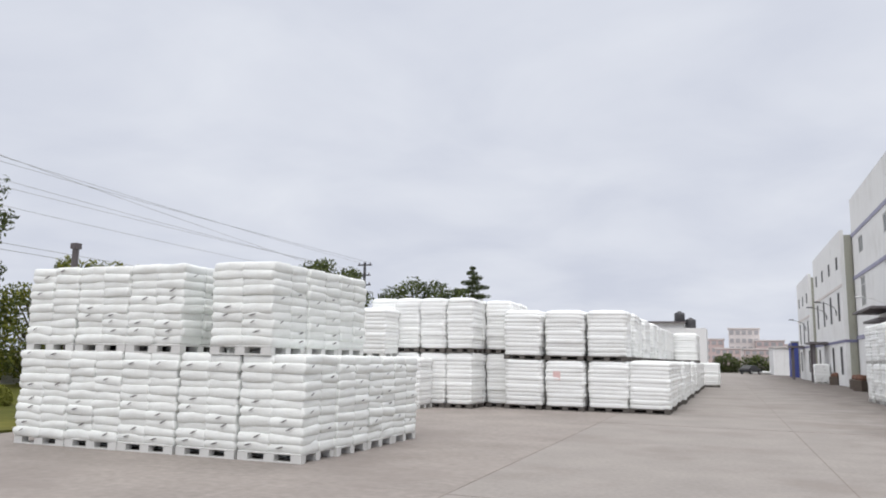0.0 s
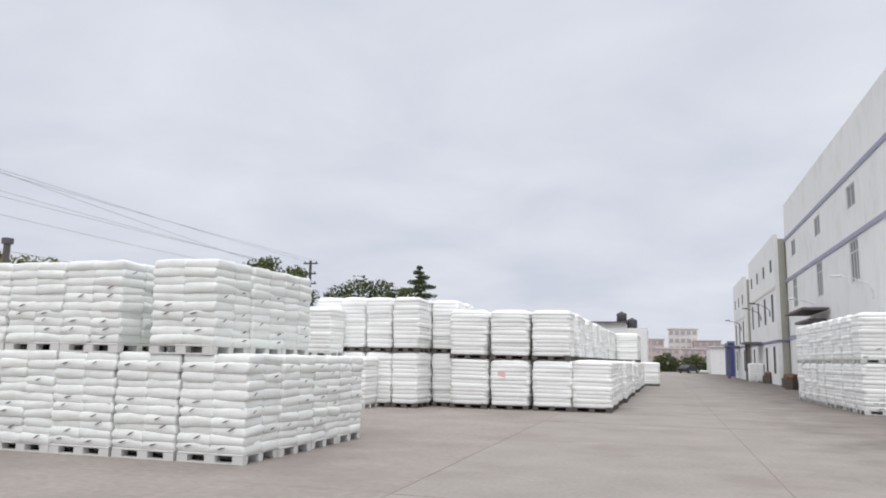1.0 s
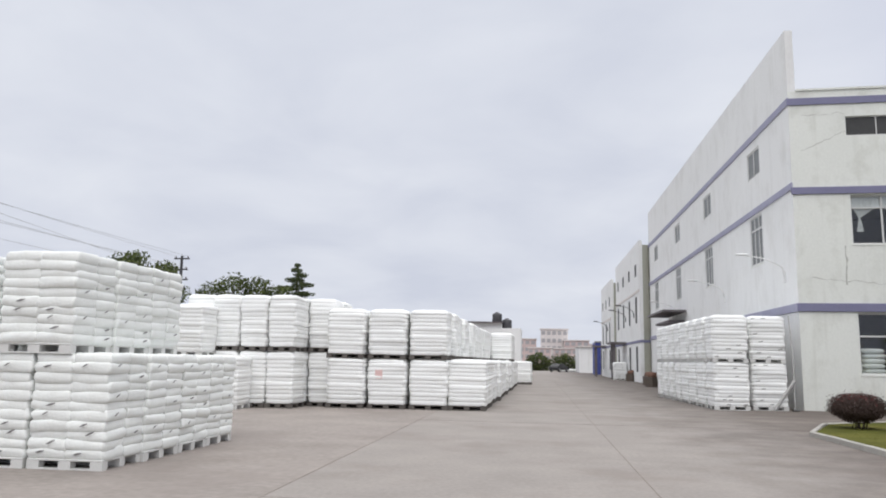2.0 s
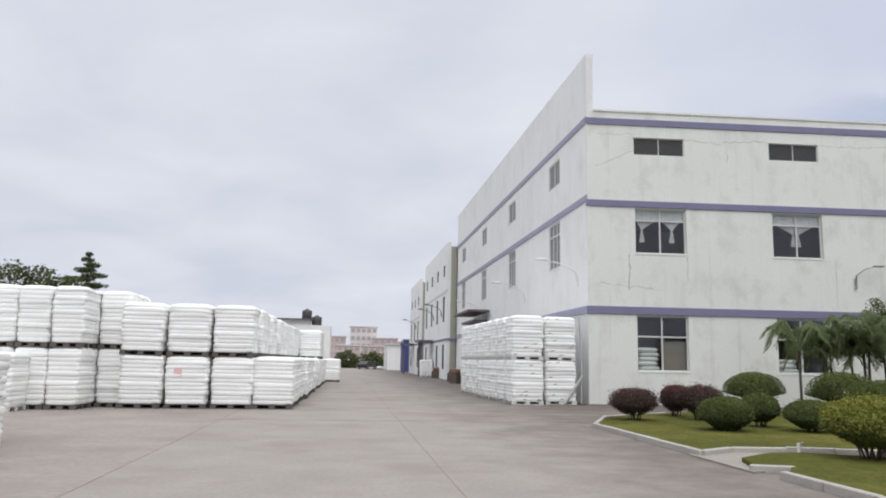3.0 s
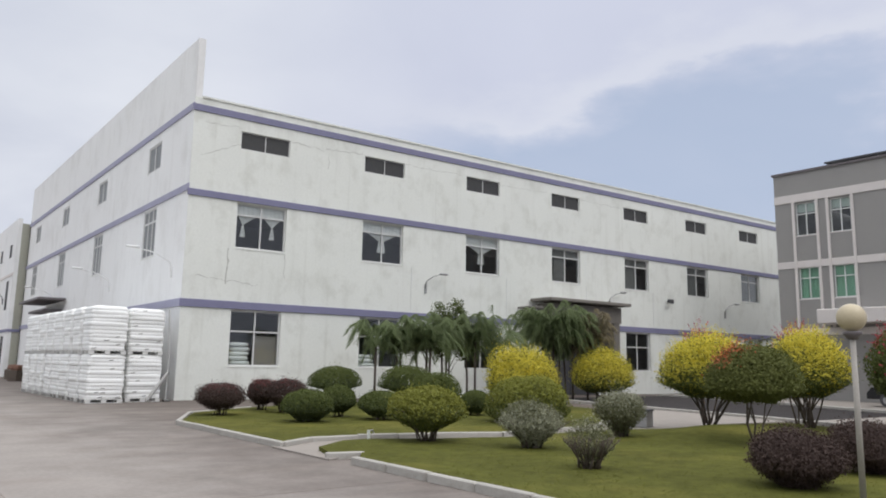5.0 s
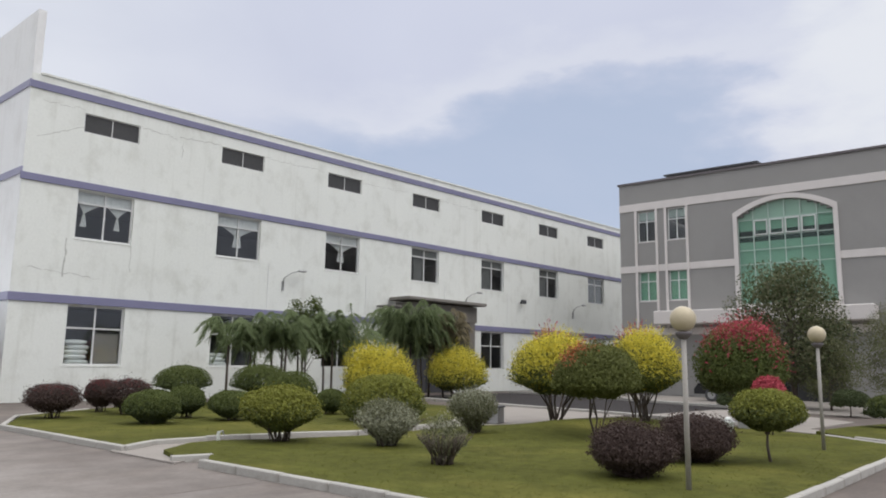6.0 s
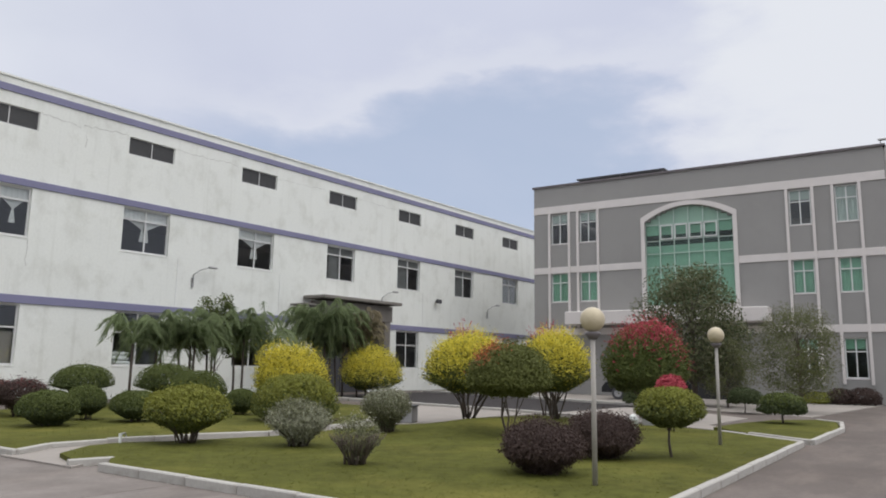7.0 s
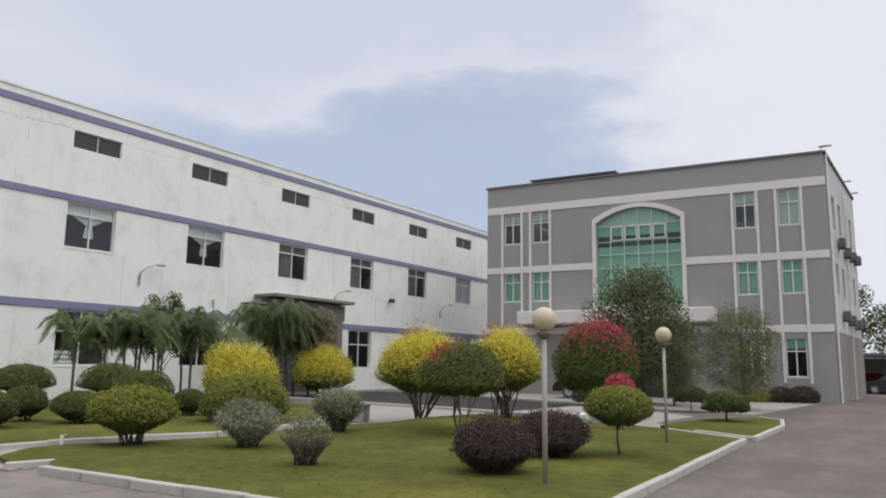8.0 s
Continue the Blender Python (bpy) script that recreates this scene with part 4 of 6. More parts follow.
def bag_mesh(w, d, h, marks, seed):
    r = random.Random(seed)
    s = Shape().pillow(0, 0, 0, w / 2, d / 2, h / 2, segs=18, rings=6, e1=0.13, e2=0.16)
    s.v = [(x + 0.03 * noise.noise((x * 8 + seed, y * 8, z * 14)), y + 0.03 * noise.noise((x * 9, y * 9 + seed, z * 12)), z + 0.034 * noise.noise((x * 5, y * 5, seed * 3.1))) for x, y, z in s.v]
    for side in marks:
        a, t = r.uniform(-0.2, 0.12), r.uniform(-0.02, 0.012)
        ln, tilt, q = r.uniform(0.09, 0.15), r.uniform(0.015, 0.06), r.uniform(0.011, 0.017)
        line = [(a, t), (a + ln * 0.4, t + tilt * 0.4 - q), (a + ln, t + tilt - q * 0.3), (a + ln * 1.06, t + tilt + q * 0.6), (a + ln * 0.55, t + tilt * 0.55 + q)]
        vs = [(u, -d / 2 - 0.018, z) for u, z in line] if side == "f" else [(w / 2 + 0.018, u, z) for u, z in line]
        s.add(vs, [(0, 1, 2, 3, 4)], 1)
    return s.mesh("bag", [BAG, PRINT], smooth=True)


BW, BD = PW / 2, PD / 2
BAGS = [bag_mesh(BW * 1.06, BD * 1.06, LAYER * 1.42, mk, i) for i, mk in enumerate(("", "f", "", "r", "", "f", "", "r", "fr", "", "", "f", "", "r", "", "", "f", "r"))]
WHITE_BASE = pallet_base(PW, PD, PALLET_WHITE)


def near_load(seed, layers=LAYERS):
    """A pallet with every bag a piece of its own."""
    r = random.Random(seed)
    t = thing("pallet_load", "white bags stacked in layers on a white pallet", "pallet", None, "bag pallets in the yard")
    part("pallet_base", WHITE_BASE, None, t)
    for k in range(layers):
        jx, jy = r.uniform(-0.014, 0.014), r.uniform(-0.014, 0.014)
        for ix in (-1, 1):
            for iy in (-1, 1):
                o = part("bag", r.choice(BAGS), None, t)
                o.matrix_basis = pose(ix * BW / 2 + jx + r.uniform(-0.012, 0.012), iy * BD / 2 + jy + r.uniform(-0.014, 0.014), BASE_H + LAYER * (k + 0.5) + r.uniform(-0.006, 0.006),
                                      r.uniform(-1.2, 1.2), r.uniform(-1.6, 1.6), r.uniform(-2, 2))
    return t


loads = [near_load(40 + i, LAYERS if i < 4 else LAYERS - 1) for i in range(7)]
used = [0] * 7


def put_load(x, y, z, turn=0.0):
    i = rng.randrange(4) if z < 1 else rng.randrange(4, 7)
    m = pose(x, y, z, 0, 0, turn + rng.uniform(-1.2, 1.2))
    if used[i]:
        return copy_thing(loads[i], m)
    used[i] = 1
    loads[i].matrix_basis = m
    return loads[i]


TOP = BASE_H + LAYER * LAYERS + 0.005
X_F = [-11.1, -9.96, -8.84, -7.66, -6.5]
for i, x in enumerate(X_F):
    put_load(x, 10.3 + 0.02 * i, 0)
for y in (11.42, 12.5, 13.58):
    put_load(-6.44, y, 0)
for x in X_F[:3]:
    put_load(x + 0.02, 10.34, TOP)
put_load(-7.1, 10.33, TOP)
for y in (11.38, 12.4):
    put_load(-7.06, y, TOP)
for x in (-11.1, -9.9, -8.55):
    put_load(x, 11.5, TOP)


def wrapped(w, d, layers, layer, r):
    """Layers of bags drawn together by film: one skin with shallow grooves, bulging sides and rounded shoulders."""
    n, top = 40, BASE_H + layer * layers
    power = lambda v, e: math.copysign(abs(v) ** e, v)
    plan = [(power(math.cos(2 * math.pi * (k + 0.5) / n), 0.2), power(math.sin(2 * math.pi * (k + 0.5) / n), 0.2)) for k in range(n)]
    rings = []
    for k in range(layers):
        push, slip = r.uniform(-0.012, 0.008), (r.uniform(-0.012, 0.012), r.uniform(-0.01, 0.01))
        for f, g in ((0.03, -0.008), (0.18, 0.0), (0.5, 0.005), (0.82, 0.001), (0.97, -0.007)):
            h = (k + f) / layers
            rings.append((BASE_H + layer * (k + f), push + g + 0.018 * math.sin(math.pi * h) + 0.015 * h - 0.05 * max(0.0, h - 0.95) / 0.05, slip))
    rings += [(top + 0.012, -0.075, (0, 0)), (top + 0.03, -0.16, (0, 0)), (top + 0.045, -0.32, (0, 0))]
    s = Shape()
    vs = [(px * (w / 2 + o) + sx, py * (d / 2 + o) + sy, z) for z, o, (sx, sy) in rings for px, py in plan]
    fs = [(i * n + k, i * n + (k + 1) % n, (i + 1) * n + (k + 1) % n, (i + 1) * n + k) for i in range(len(rings) - 1) for k in range(n)]
    fs.append(tuple(range((len(rings) - 1) * n, len(rings) * n)))
    return s.add(vs, fs)


def plain_load(w, d, layers, layer, base_mat, marks, seed, name="pallet_load"):
    """A farther pallet: the bags of a load form one mesh."""
    r = random.Random(seed)
    s = wrapped(w, d, layers, layer, r)
    s.v = [(x + 0.03 * noise.noise((x * 3, y * 3 + seed, z * 4)), y + 0.03 * noise.noise((x * 3 + seed, y * 3, z * 4)), z + 0.022 * noise.noise((x * 4, y * 4, z * 3 + seed))) for x, y, z in s.v]
    for k in range(layers):
        for _ in range(r.choice((0, 1, 1, 2)) if marks else 0):
            x, z = r.uniform(-w * 0.45, w * 0.32), BASE_H + layer * (k + r.uniform(0.4, 0.6))
            s.add([(x, -d / 2 - 0.02, z - 0.02), (x + 0.15, -d / 2 - 0.02, z - 0.006), (x + 0.15, -d / 2 - 0.02, z + 0.02), (x, -d / 2 - 0.02, z + 0.006)], [(0, 1, 2, 3)], 1)
    t = thing(name, "white wrapped bags on a dark wooden pallet" if base_mat is PALLET_DARK else "white bags stacked in layers on a white pallet", "pallet", None, "bag pallets in the yard")
    part("pallet_base", pallet_base(w, d, base_mat), None, t)
    tagged(part("wrapped_block", s, [BAG_FAR, PRINT], t, "layers of white bags", smooth=True), kind="stuff")
    return t


class Rows:
    """Copies of one far load."""

    def __init__(self, *spec):
        self.spec, self.made, self.h = spec, [], BASE_H + spec[2] * spec[3] + 0.005

    def put(self, x, y, z):
        m = pose(x, y, z, rng.uniform(-0.5, 0.5), rng.uniform(-0.5, 0.5), rng.uniform(-2.5, 2.5))
        if len(self.made) < 3:
            t = plain_load(*self.spec, len(self.made) + 3)
            t.matrix_basis = m
        else:
            t = copy_thing(self.made[rng.randrange(3)], m)
        self.made.append(t)
        return t


# hidden core of the front block
core = Rows(PW, PD, LAYERS, LAYER, PALLET_WHITE, 0)
core_top = Rows(PW, PD, LAYERS - 1, LAYER, PALLET_WHITE, 0)
for x in X_F[:4]:
    for y in (11.42, 12.5, 13.58):
        core.put(x, y, 0)
for x in (-11.1, -9.96, -8.7):
    for y in (12.6, 13.7):
        core_top.put(x, y, TOP)

# behind it: blocks of wrapped pallets
m0 = Rows(1.1, 1.1, 11, 0.131, PALLET_WHITE, 0)
for i in range(4):
    for j in range(2):
        m0.put(-9.65 - 1.15 * i, 22.6 + 1.15 * j, 0)
        if i:
            m0.put(-9.75 - 1.15 * i, 22.6 + 1.15 * j, m0.h)
m1 = Rows(0.9, 1.2, 12, 0.137, PALLET_DARK, 0)
for i in range(4):
    for j in range(2):
        m1.put(-8.17 - 0.94 * i, 23.75 + 1.2 * j, 0)
        m1.put(-8.17 - 0.94 * i, 23.75 + 1.2 * j, m1.h)
for j in range(2):
    m1.put(-7.2, 25.1 + 1.2 * j, 0); m1.put(-7.25, 25.1 + 1.2 * j, m1.h)
m2 = Rows(1.26, 1.27, 11, 0.133, PALLET_DARK, 0)
X_M = (-6.25, -4.88, -3.52, -2.27)
for i, x in enumerate(X_M):
    for j in range(18):
        if j > 2 and i < 2 or j > 11 and i == 2:
            continue
        y = 24.75 + 0.1 * i + 1.62 * j
        shift = 0.012 * (y - 24.75) + (rng.uniform(-0.08, 0.08) if j else 0.0)
        load = m2.put(x + shift, y, 0)
        if i == 1 and j == 0:
            marked = load
        if i < 3:
            m2.put(x + shift - 0.03, y + 0.02, m2.h)
for y in (44.2, 45.8, 47.4):
    m2.put(-2.07, y, m2.h); m2.put(-3.4, y, 0); m2.put(-3.4, y, m2.h)
for y in (55.2, 56.7):
    m2.put(-1.0, y, 0)
mark = part("print", Shape().box(-0.12, -0.01, -0.14, 0.12, 0.0, 0.14), RED_PRINT, marked, "faded red square print", at=(-0.25, -0.665, 1.12))

# stacks beside the factory's corner
w1 = Rows(1.26, 1.3, 11, 0.143, PALLET_WHITE, 1)
for j in range(8):
    for i, x in enumerate((7.1, 8.56)):
        y = 29.25 + 1.42 * j + 0.45 * i
        w1.put(x - 0.04 * j, y, 0); w1.put(x - 0.04 * j, y, w1.h)
w1.put(8.3, 77.0, 0)


# ---- plants ----
nrng = np.random.default_rng(11)


def leaf_cloud(name, pts, nrm, size, mats, slots, aspect=0.5, parent=None, label="", jitter=0.7):
    """Small folded leaves at points, turned about loosely round the normals."""
    n = len(pts)
    nrm = nrm + nrng.normal(0, jitter, (n, 3))
    nrm /= np.linalg.norm(nrm, axis=1, keepdims=True) + 1e-9
    t = np.cross(nrm, nrng.normal(0, 1, (n, 3)))
    t /= np.linalg.norm(t, axis=1, keepdims=True) + 1e-9
    b = np.cross(nrm, t)
    L = (size * nrng.uniform(0.6, 1.3, n))[:, None]
    W = L * aspect
    v = np.stack([pts - t * L / 2, pts + b * W / 2 + nrm * L * 0.08, pts + t * L / 2, pts - b * W / 2 + nrm * L * 0.08], 1).reshape(-1, 3)
    me = bpy.data.meshes.new(name)
    me.vertices.add(4 * n); me.loops.add(4 * n); me.polygons.add(n)
    me.vertices.foreach_set("co", v.astype(np.float32).ravel())
    me.loops.foreach_set("vertex_index", np.arange(4 * n, dtype=np.int32))
    me.polygons.foreach_set("loop_start", np.arange(0, 4 * n, 4, dtype=np.int32))
    for m in mats:
        me.materials.append(m)
    me.polygons.foreach_set("material_index", np.asarray(slots, dtype=np.int32))
    me.update()
    ob = new(name, me)
    if parent:
        ob.parent = parent
    return tagged(ob, label)


def lumps(d, seed, amount):
    f = np.zeros(len(d))
    r = np.random.default_rng(seed)
    for _ in range(95):
        c = r.normal(0, 1, 3); c /= np.linalg.norm(c)
        f += r.uniform(-0.55, 0.45) * np.exp(-((d - c) ** 2).sum(1) / 0.012)
    for _ in range(9):
        c = r.normal(0, 1, 3); c /= np.linalg.norm(c)
        f += r.uniform(-1, 1) * np.exp(-((d - c) ** 2).sum(1) / 0.18)
    return 1 + amount * f


def dome(n, rx, rz_up, rz_down, seed, shell=0.16, amount=0.17, cone=0.0):
    d = nrng.normal(0, 1, (n, 3)); d[:, 2] += 0.25; d /= np.linalg.norm(d, axis=1, keepdims=True)
    rad = (1 - np.abs(nrng.normal(0, shell, n))) * lumps(d, seed, amount)
    low, q = d[:, 2] < 0, np.clip(-d[:, 2], 0, 1)
    flat = np.maximum(np.hypot(d[:, 0], d[:, 1]), 1e-6)
    # a clipped cap above, drawn in like a vase below
    rad *= np.where(low, ((1 - cone * q) * np.sqrt(1 - 0.35 * q ** 3)) / np.maximum(flat, 0.05), (flat ** 2.3 + np.abs(d[:, 2]) ** 2.3) ** (-1 / 2.3))
    p = np.empty_like(d)
    p[:, 0], p[:, 1] = d[:, 0] * rad * rx, d[:, 1] * rad * rx
    p[:, 2] = np.where(low, -q * rz_down * (0.9 + 0.1 * lumps(d, seed + 1, amount)), d[:, 2] * rad * rz_up)
    stray = low & (nrng.random(n) < 0.6 * q)          # the underside is thin, and its stems show
    p[stray] *= nrng.uniform(0.3, 0.95, (stray.sum(), 1))
    return p, d


plant_no = [0]
K = 0.9375                                 # plan scale of the raised garden


def shrub(x, y, w, h, label, mats, top=0.0, stems=6, body=0.62, n=2600, leaf=0.055, z=0.1, spread=0.55, flat=0.5, name="shrub", ragged=0.0, aspect=0.65, stem_h=None, shell=0.13, skew=0.0, dense=2.9, blend=0.3, cone=0.0, spikes=0, mixed=0.0, turn=None):
    """A clipped shrub: stems that fan out from the base, and a crown of leaves."""
    plant_no[0] += 1
    if z == 0.1:
        x, y, w, h = x * K, y * K, w * K, h * K + 0.1
    seed = plant_no[0]
    r = random.Random(seed)
    t = thing(name, label, "shrub" if name == "shrub" else "tree", pose(x, y, z + mound(x, y) if z == 0.1 else z, 0, 0, r.uniform(0, 360) if turn is None else turn))
    crown_h = h * body
    up, down = crown_h * (1 - flat * 0.5), crown_h * flat * 0.5
    cz = h - z - up
    wood = Shape()
    thick = (0.012 + 0.009 * h) * (1.9 if stems == 1 else 1.0)
    for i in range(stems):
        a = 2 * math.pi * (i + r.uniform(-0.45, 0.45)) / stems
        q = w / 2 * spread * r.uniform(0.35, 1.05) if stems > 1 else 0.0
        b = Vector((math.cos(a), math.sin(a), 0)) * (0.045 * min(stems, 4) * r.uniform(0.3, 1.0) if stems > 1 else 0.0)
        e = Vector((math.cos(a) * q, math.sin(a) * q, cz + up * 0.2))
        bow = Vector((r.uniform(-0.05, 0.05), r.uniform(-0.05, 0.05), 0)) * h
        k1, k2 = b.lerp(e, 0.3) + bow - Vector((e.x, e.y, 0)) * 0.08, b.lerp(e, 0.65) + bow * 0.6
        fat = thick * r.uniform(0.6, 1.25)
        wood.tube([b, k1, k2, e], fat, fat * 0.4, sides=5)
        if stems > 1:                      # a fork on every stem
            aa = a + r.uniform(-1.0, 1.0)
            wood.tube([k1, k1.lerp(e, 0.5) + Vector((math.cos(aa), math.sin(aa), 0.1)) * w * 0.09, e + Vector((math.cos(aa), math.sin(aa), 0)) * w * 0.16], fat * 0.65, fat * 0.25, sides=5)
        else:
            for k in range(7):
                aa = 2 * math.pi * k / 7 + r.random()
                wood.tube([(0, 0, max(0.15, cz - down * 1.0)), (math.cos(aa) * w * 0.12, math.sin(aa) * w * 0.12, cz - down * 0.4), (math.cos(aa) * w * 0.33, math.sin(aa) * w * 0.33, cz + up * 0.3)], thick * 0.7, thick * 0.25, sides=5)
    part("stem", wood, BARK, t, smooth=True)
    n = int(n * 1.7)
    p, d = dome(n, w / 2 * 1.04, up, down, seed, shell, cone=cone)
    if ragged:
        k = nrng.random(n) < ragged
        p[k] *= nrng.uniform(1.0, 1.16, (k.sum(), 1))
        k &= p[:, 2] > 0
        p[k, 2] *= nrng.uniform(1.0, 1.14, k.sum())
    slots = np.zeros(n, int)
    if top:
        lift = p[:, 2] / max(up, 0.01) + blend * nrng.normal(0, 1, n) + skew * p[:, 0] / (w / 2)
        slots = ((lift > 1 - top * 1.6) & (nrng.random(n) > mixed)).astype(int)
    if spikes:                             # long new shoots that stand out of the clipped outline
        k = 9
        sd = nrng.normal(0, 1, (spikes, 3)); sd[:, 2] = np.abs(sd[:, 2]) + 0.15; sd /= np.linalg.norm(sd, axis=1, keepdims=True)
        base = sd * np.array([w / 2, w / 2, up]) * 0.93
        grow = (sd * np.array([0.6, 0.6, 1.0]) + nrng.normal(0, 0.18, (spikes, 3))) * nrng.uniform(0.08, 0.4, (spikes, 1))
        q = (base[:, None] + grow[:, None] * np.linspace(0, 1, k)[None, :, None]).reshape(-1, 3)
        p, d = np.concatenate([p, q]), np.concatenate([d, np.repeat(sd, k, 0)])
        slots = np.concatenate([slots, np.ones(len(q), int)])
        n = len(p)
    p[:, 2] += cz
    # a denser inner layer of larger leaves closes the crown
    m = n // 4
    pi, di = dome(m, w / 2 * 0.86, up * 0.84, down * 0.84, seed, 0.1, cone=cone)
    pi[:, 2] += cz
    si = np.zeros(m, int)
    if top:
        si = ((pi[:, 2] - cz) / max(up, 0.01) + blend * nrng.normal(0, 1, m) > 1 - top * 1.6).astype(int)
    L = leaf_cloud("crown", np.concatenate([p, pi]), np.concatenate([d, di]), np.concatenate([np.full(n, leaf * 1.15), np.full(m, leaf * dense)]), mats, np.concatenate([slots, si]), aspect, t)
    return t


LOW_GREEN = "clipped dark green dome shrub on the lawn"
PURPLE = "clipped purple-brown shrub on the lawn"
for x, y, w, h in ((8.6, 21.59, 1.49, 0.95), (10.68, 23.3, 1.05, 1.0), (10.81, 21.76, 1.43, 1.05)):
    shrub(x, y, w, h, PURPLE, [LEAF_PURPLE, LEAF_WINE], top=0.2 if x == 10.68 else 0.02, mixed=0.5, stems=9, body=0.76, n=5200, leaf=0.036, ragged=0.1, shell=0.17, cone=0.6, flat=0.8, dense=2.4)
for x, y, w, h, b in ((9.75, 18.32, 1.45, 0.85, 0.86), (11.42, 19.56, 1.05, 0.92, 0.78), (14.4, 25.0, 2.0, 1.45, 0.6), (11.94, 18.05, 1.34, 0.8, 0.8), (16.7, 23.5, 2.1, 1.52, 0.64), (15.3, 19.9, 1.75, 1.25, 0.66), (15.71, 18.29, 0.98, 0.78, 0.8)):
    shrub(x, y, w, h, LOW_GREEN, [LEAF_DARK, LEAF_GREEN], top=0.55, stems=7, body=b, n=7000, leaf=0.034, flat=0.72 if b > 0.7 else 0.5, cone=0.6, shell=0.07, ragged=0.02, dense=3.6)
shrub(9.58, 12.74, 1.64, 1.1, "rounded yellow-green shrub with bare pale stems", [LEAF_MID, LEAF_LIME], cone=0.7, spread=0.75, flat=0.75, top=0.6, stems=16, body=0.74, n=8500, leaf=0.042, ragged=0.04)
shrub(15.23, 15.47, 2.37, 1.28, "broad yellow-green clipped shrub", [LEAF_MID, LEAF_LIME], top=0.5, stems=6, body=0.86, n=9000, leaf=0.045, ragged=0.05)
for x, y, w, h, pair in ((10.65, 10.69, 1.28, 0.92, [LEAF_SILVER, LEAF_OLIVE]), (14.18, 11.33, 1.26, 1.05, [LEAF_OLIVE, LEAF_SILVER])):
    shrub(x, y, w, h, "silvery grey-green shrub with many thin stems", pair, top=0.3, stems=18, body=0.88, n=5200, leaf=0.034, ragged=0.14, shell=0.28, spread=0.85, dense=1.5, cone=0.75, flat=0.95)
shrub(9.4, 8.12, 0.84, 0.82, "thin open grey-green shrub with bare twigs", [LEAF_OLIVE, LEAF_SILVER], top=0.1, stems=26, body=0.84, n=1000, leaf=0.034, ragged=0.2, shell=0.35, spread=0.95, dense=1.2, cone=0.7, flat=0.9)
YEL = "round shrub with bright yellow new leaves over green"
shrub(19.2, 19.7, 2.6, 2.14, YEL, [LEAF_MID, LEAF_YELLOW], blend=0.25, mixed=0.3, spikes=420, cone=0.5, top=0.66, stems=6, body=0.8, n=11000, leaf=0.046, ragged=0.1)
shrub(29.5, 24.6, 3.1, 2.38, YEL, [LEAF_MID, LEAF_YELLOW], blend=0.25, mixed=0.3, spikes=420, cone=0.5, top=0.6, stems=6, body=0.84, n=11000, leaf=0.052, ragged=0.1)
shrub(18.16, 11.51, 2.5, 2.38, YEL, [LEAF_MID, LEAF_YELLOW], blend=0.3, mixed=0.2, spikes=600, cone=0.6, top=0.5, stems=6, body=0.66, n=13000, leaf=0.042, ragged=0.1, spread=0.8)
shrub(21.3, 10.35, 2.2, 2.68, YEL, [LEAF_MID, LEAF_YELLOW], blend=0.3, mixed=0.2, spikes=600, cone=0.6, top=0.52, stems=7, body=0.66, n=13000, leaf=0.044, ragged=0.1, spread=0.8)
shrub(15.6, 8.8, 2.0, 2.14, "dome shrub on thin trunks with reddish shoots", [LEAF_WARM, LEAF_RUST], cone=0.5, turn=146, top=-0.14, blend=0.12, skew=0.75, spread=0.35, stems=3, body=0.56, n=11000, leaf=0.046, ragged=0.16, name="small_tree")
shrub(10.47, 5.34, 1.35, 0.78, PURPLE, [LEAF_PURPLE], stems=14, body=0.88, n=8500, leaf=0.03, ragged=0.16, cone=0.6, flat=0.8, dense=2.6, shell=0.18)
shrub(12.95, 5.35, 1.35, 0.8, PURPLE, [LEAF_PURPLE], stems=14, body=0.88, n=8000, leaf=0.03, ragged=0.16, cone=0.6, flat=0.8, dense=2.6, shell=0.18)
shrub(24.5, 8.55, 2.9, 3.15, "round small tree with red new leaves over green", [LEAF_GREEN, LEAF_RED], top=0.2, blend=0.22, skew=0.15, spikes=70, stems=5, body=0.72, n=12000, leaf=0.06, ragged=0.1, cone=0.3, name="small_tree")
for x, y, w, h in ((22.7, 11.27, 1.5, 3.0), (19.9, 12.75, 1.5, 2.76)):
    shrub(x, y, w, h, "tall open shrub with wine-red shoots behind the yellow shrub", [LEAF_WINE, LEAF_RED], top=0.2, stems=5, body=0.5, n=1100, leaf=0.05, ragged=0.1, shell=0.3, dense=1.2, spikes=60)
shrub(13.85, 4.42, 1.26, 1.28, "small yellow-green topiary on one stem", [LEAF_MID, LEAF_LIME], cone=0.6, top=0.5, stems=1, body=0.54, n=5200, leaf=0.038, flat=0.7)
shrub(19.6, 6.2, 0.85, 1.45, "small pink-red leaved shrub", [LEAF_RED], stems=3, body=0.5, n=1200, leaf=0.06)
shrub(29.0, 6.45, 1.2, 0.95, "dark clipped topiary on one stem", [LEAF_DARK], stems=1, body=0.6, n=1800, leaf=0.06, z=0.02)
shrub(24.9, 4.45, 1.35, 0.92, "dark clipped topiary on one stem", [LEAF_DARK, LEAF_GREEN], top=0.4, stems=1, body=0.62, n=2600, leaf=0.055)
shrub(30.0, 10.6, 1.6, 0.9, "dark low round shrub", [LEAF_DARK], stems=5, body=0.8, n=1800, leaf=0.06, z=0.02)
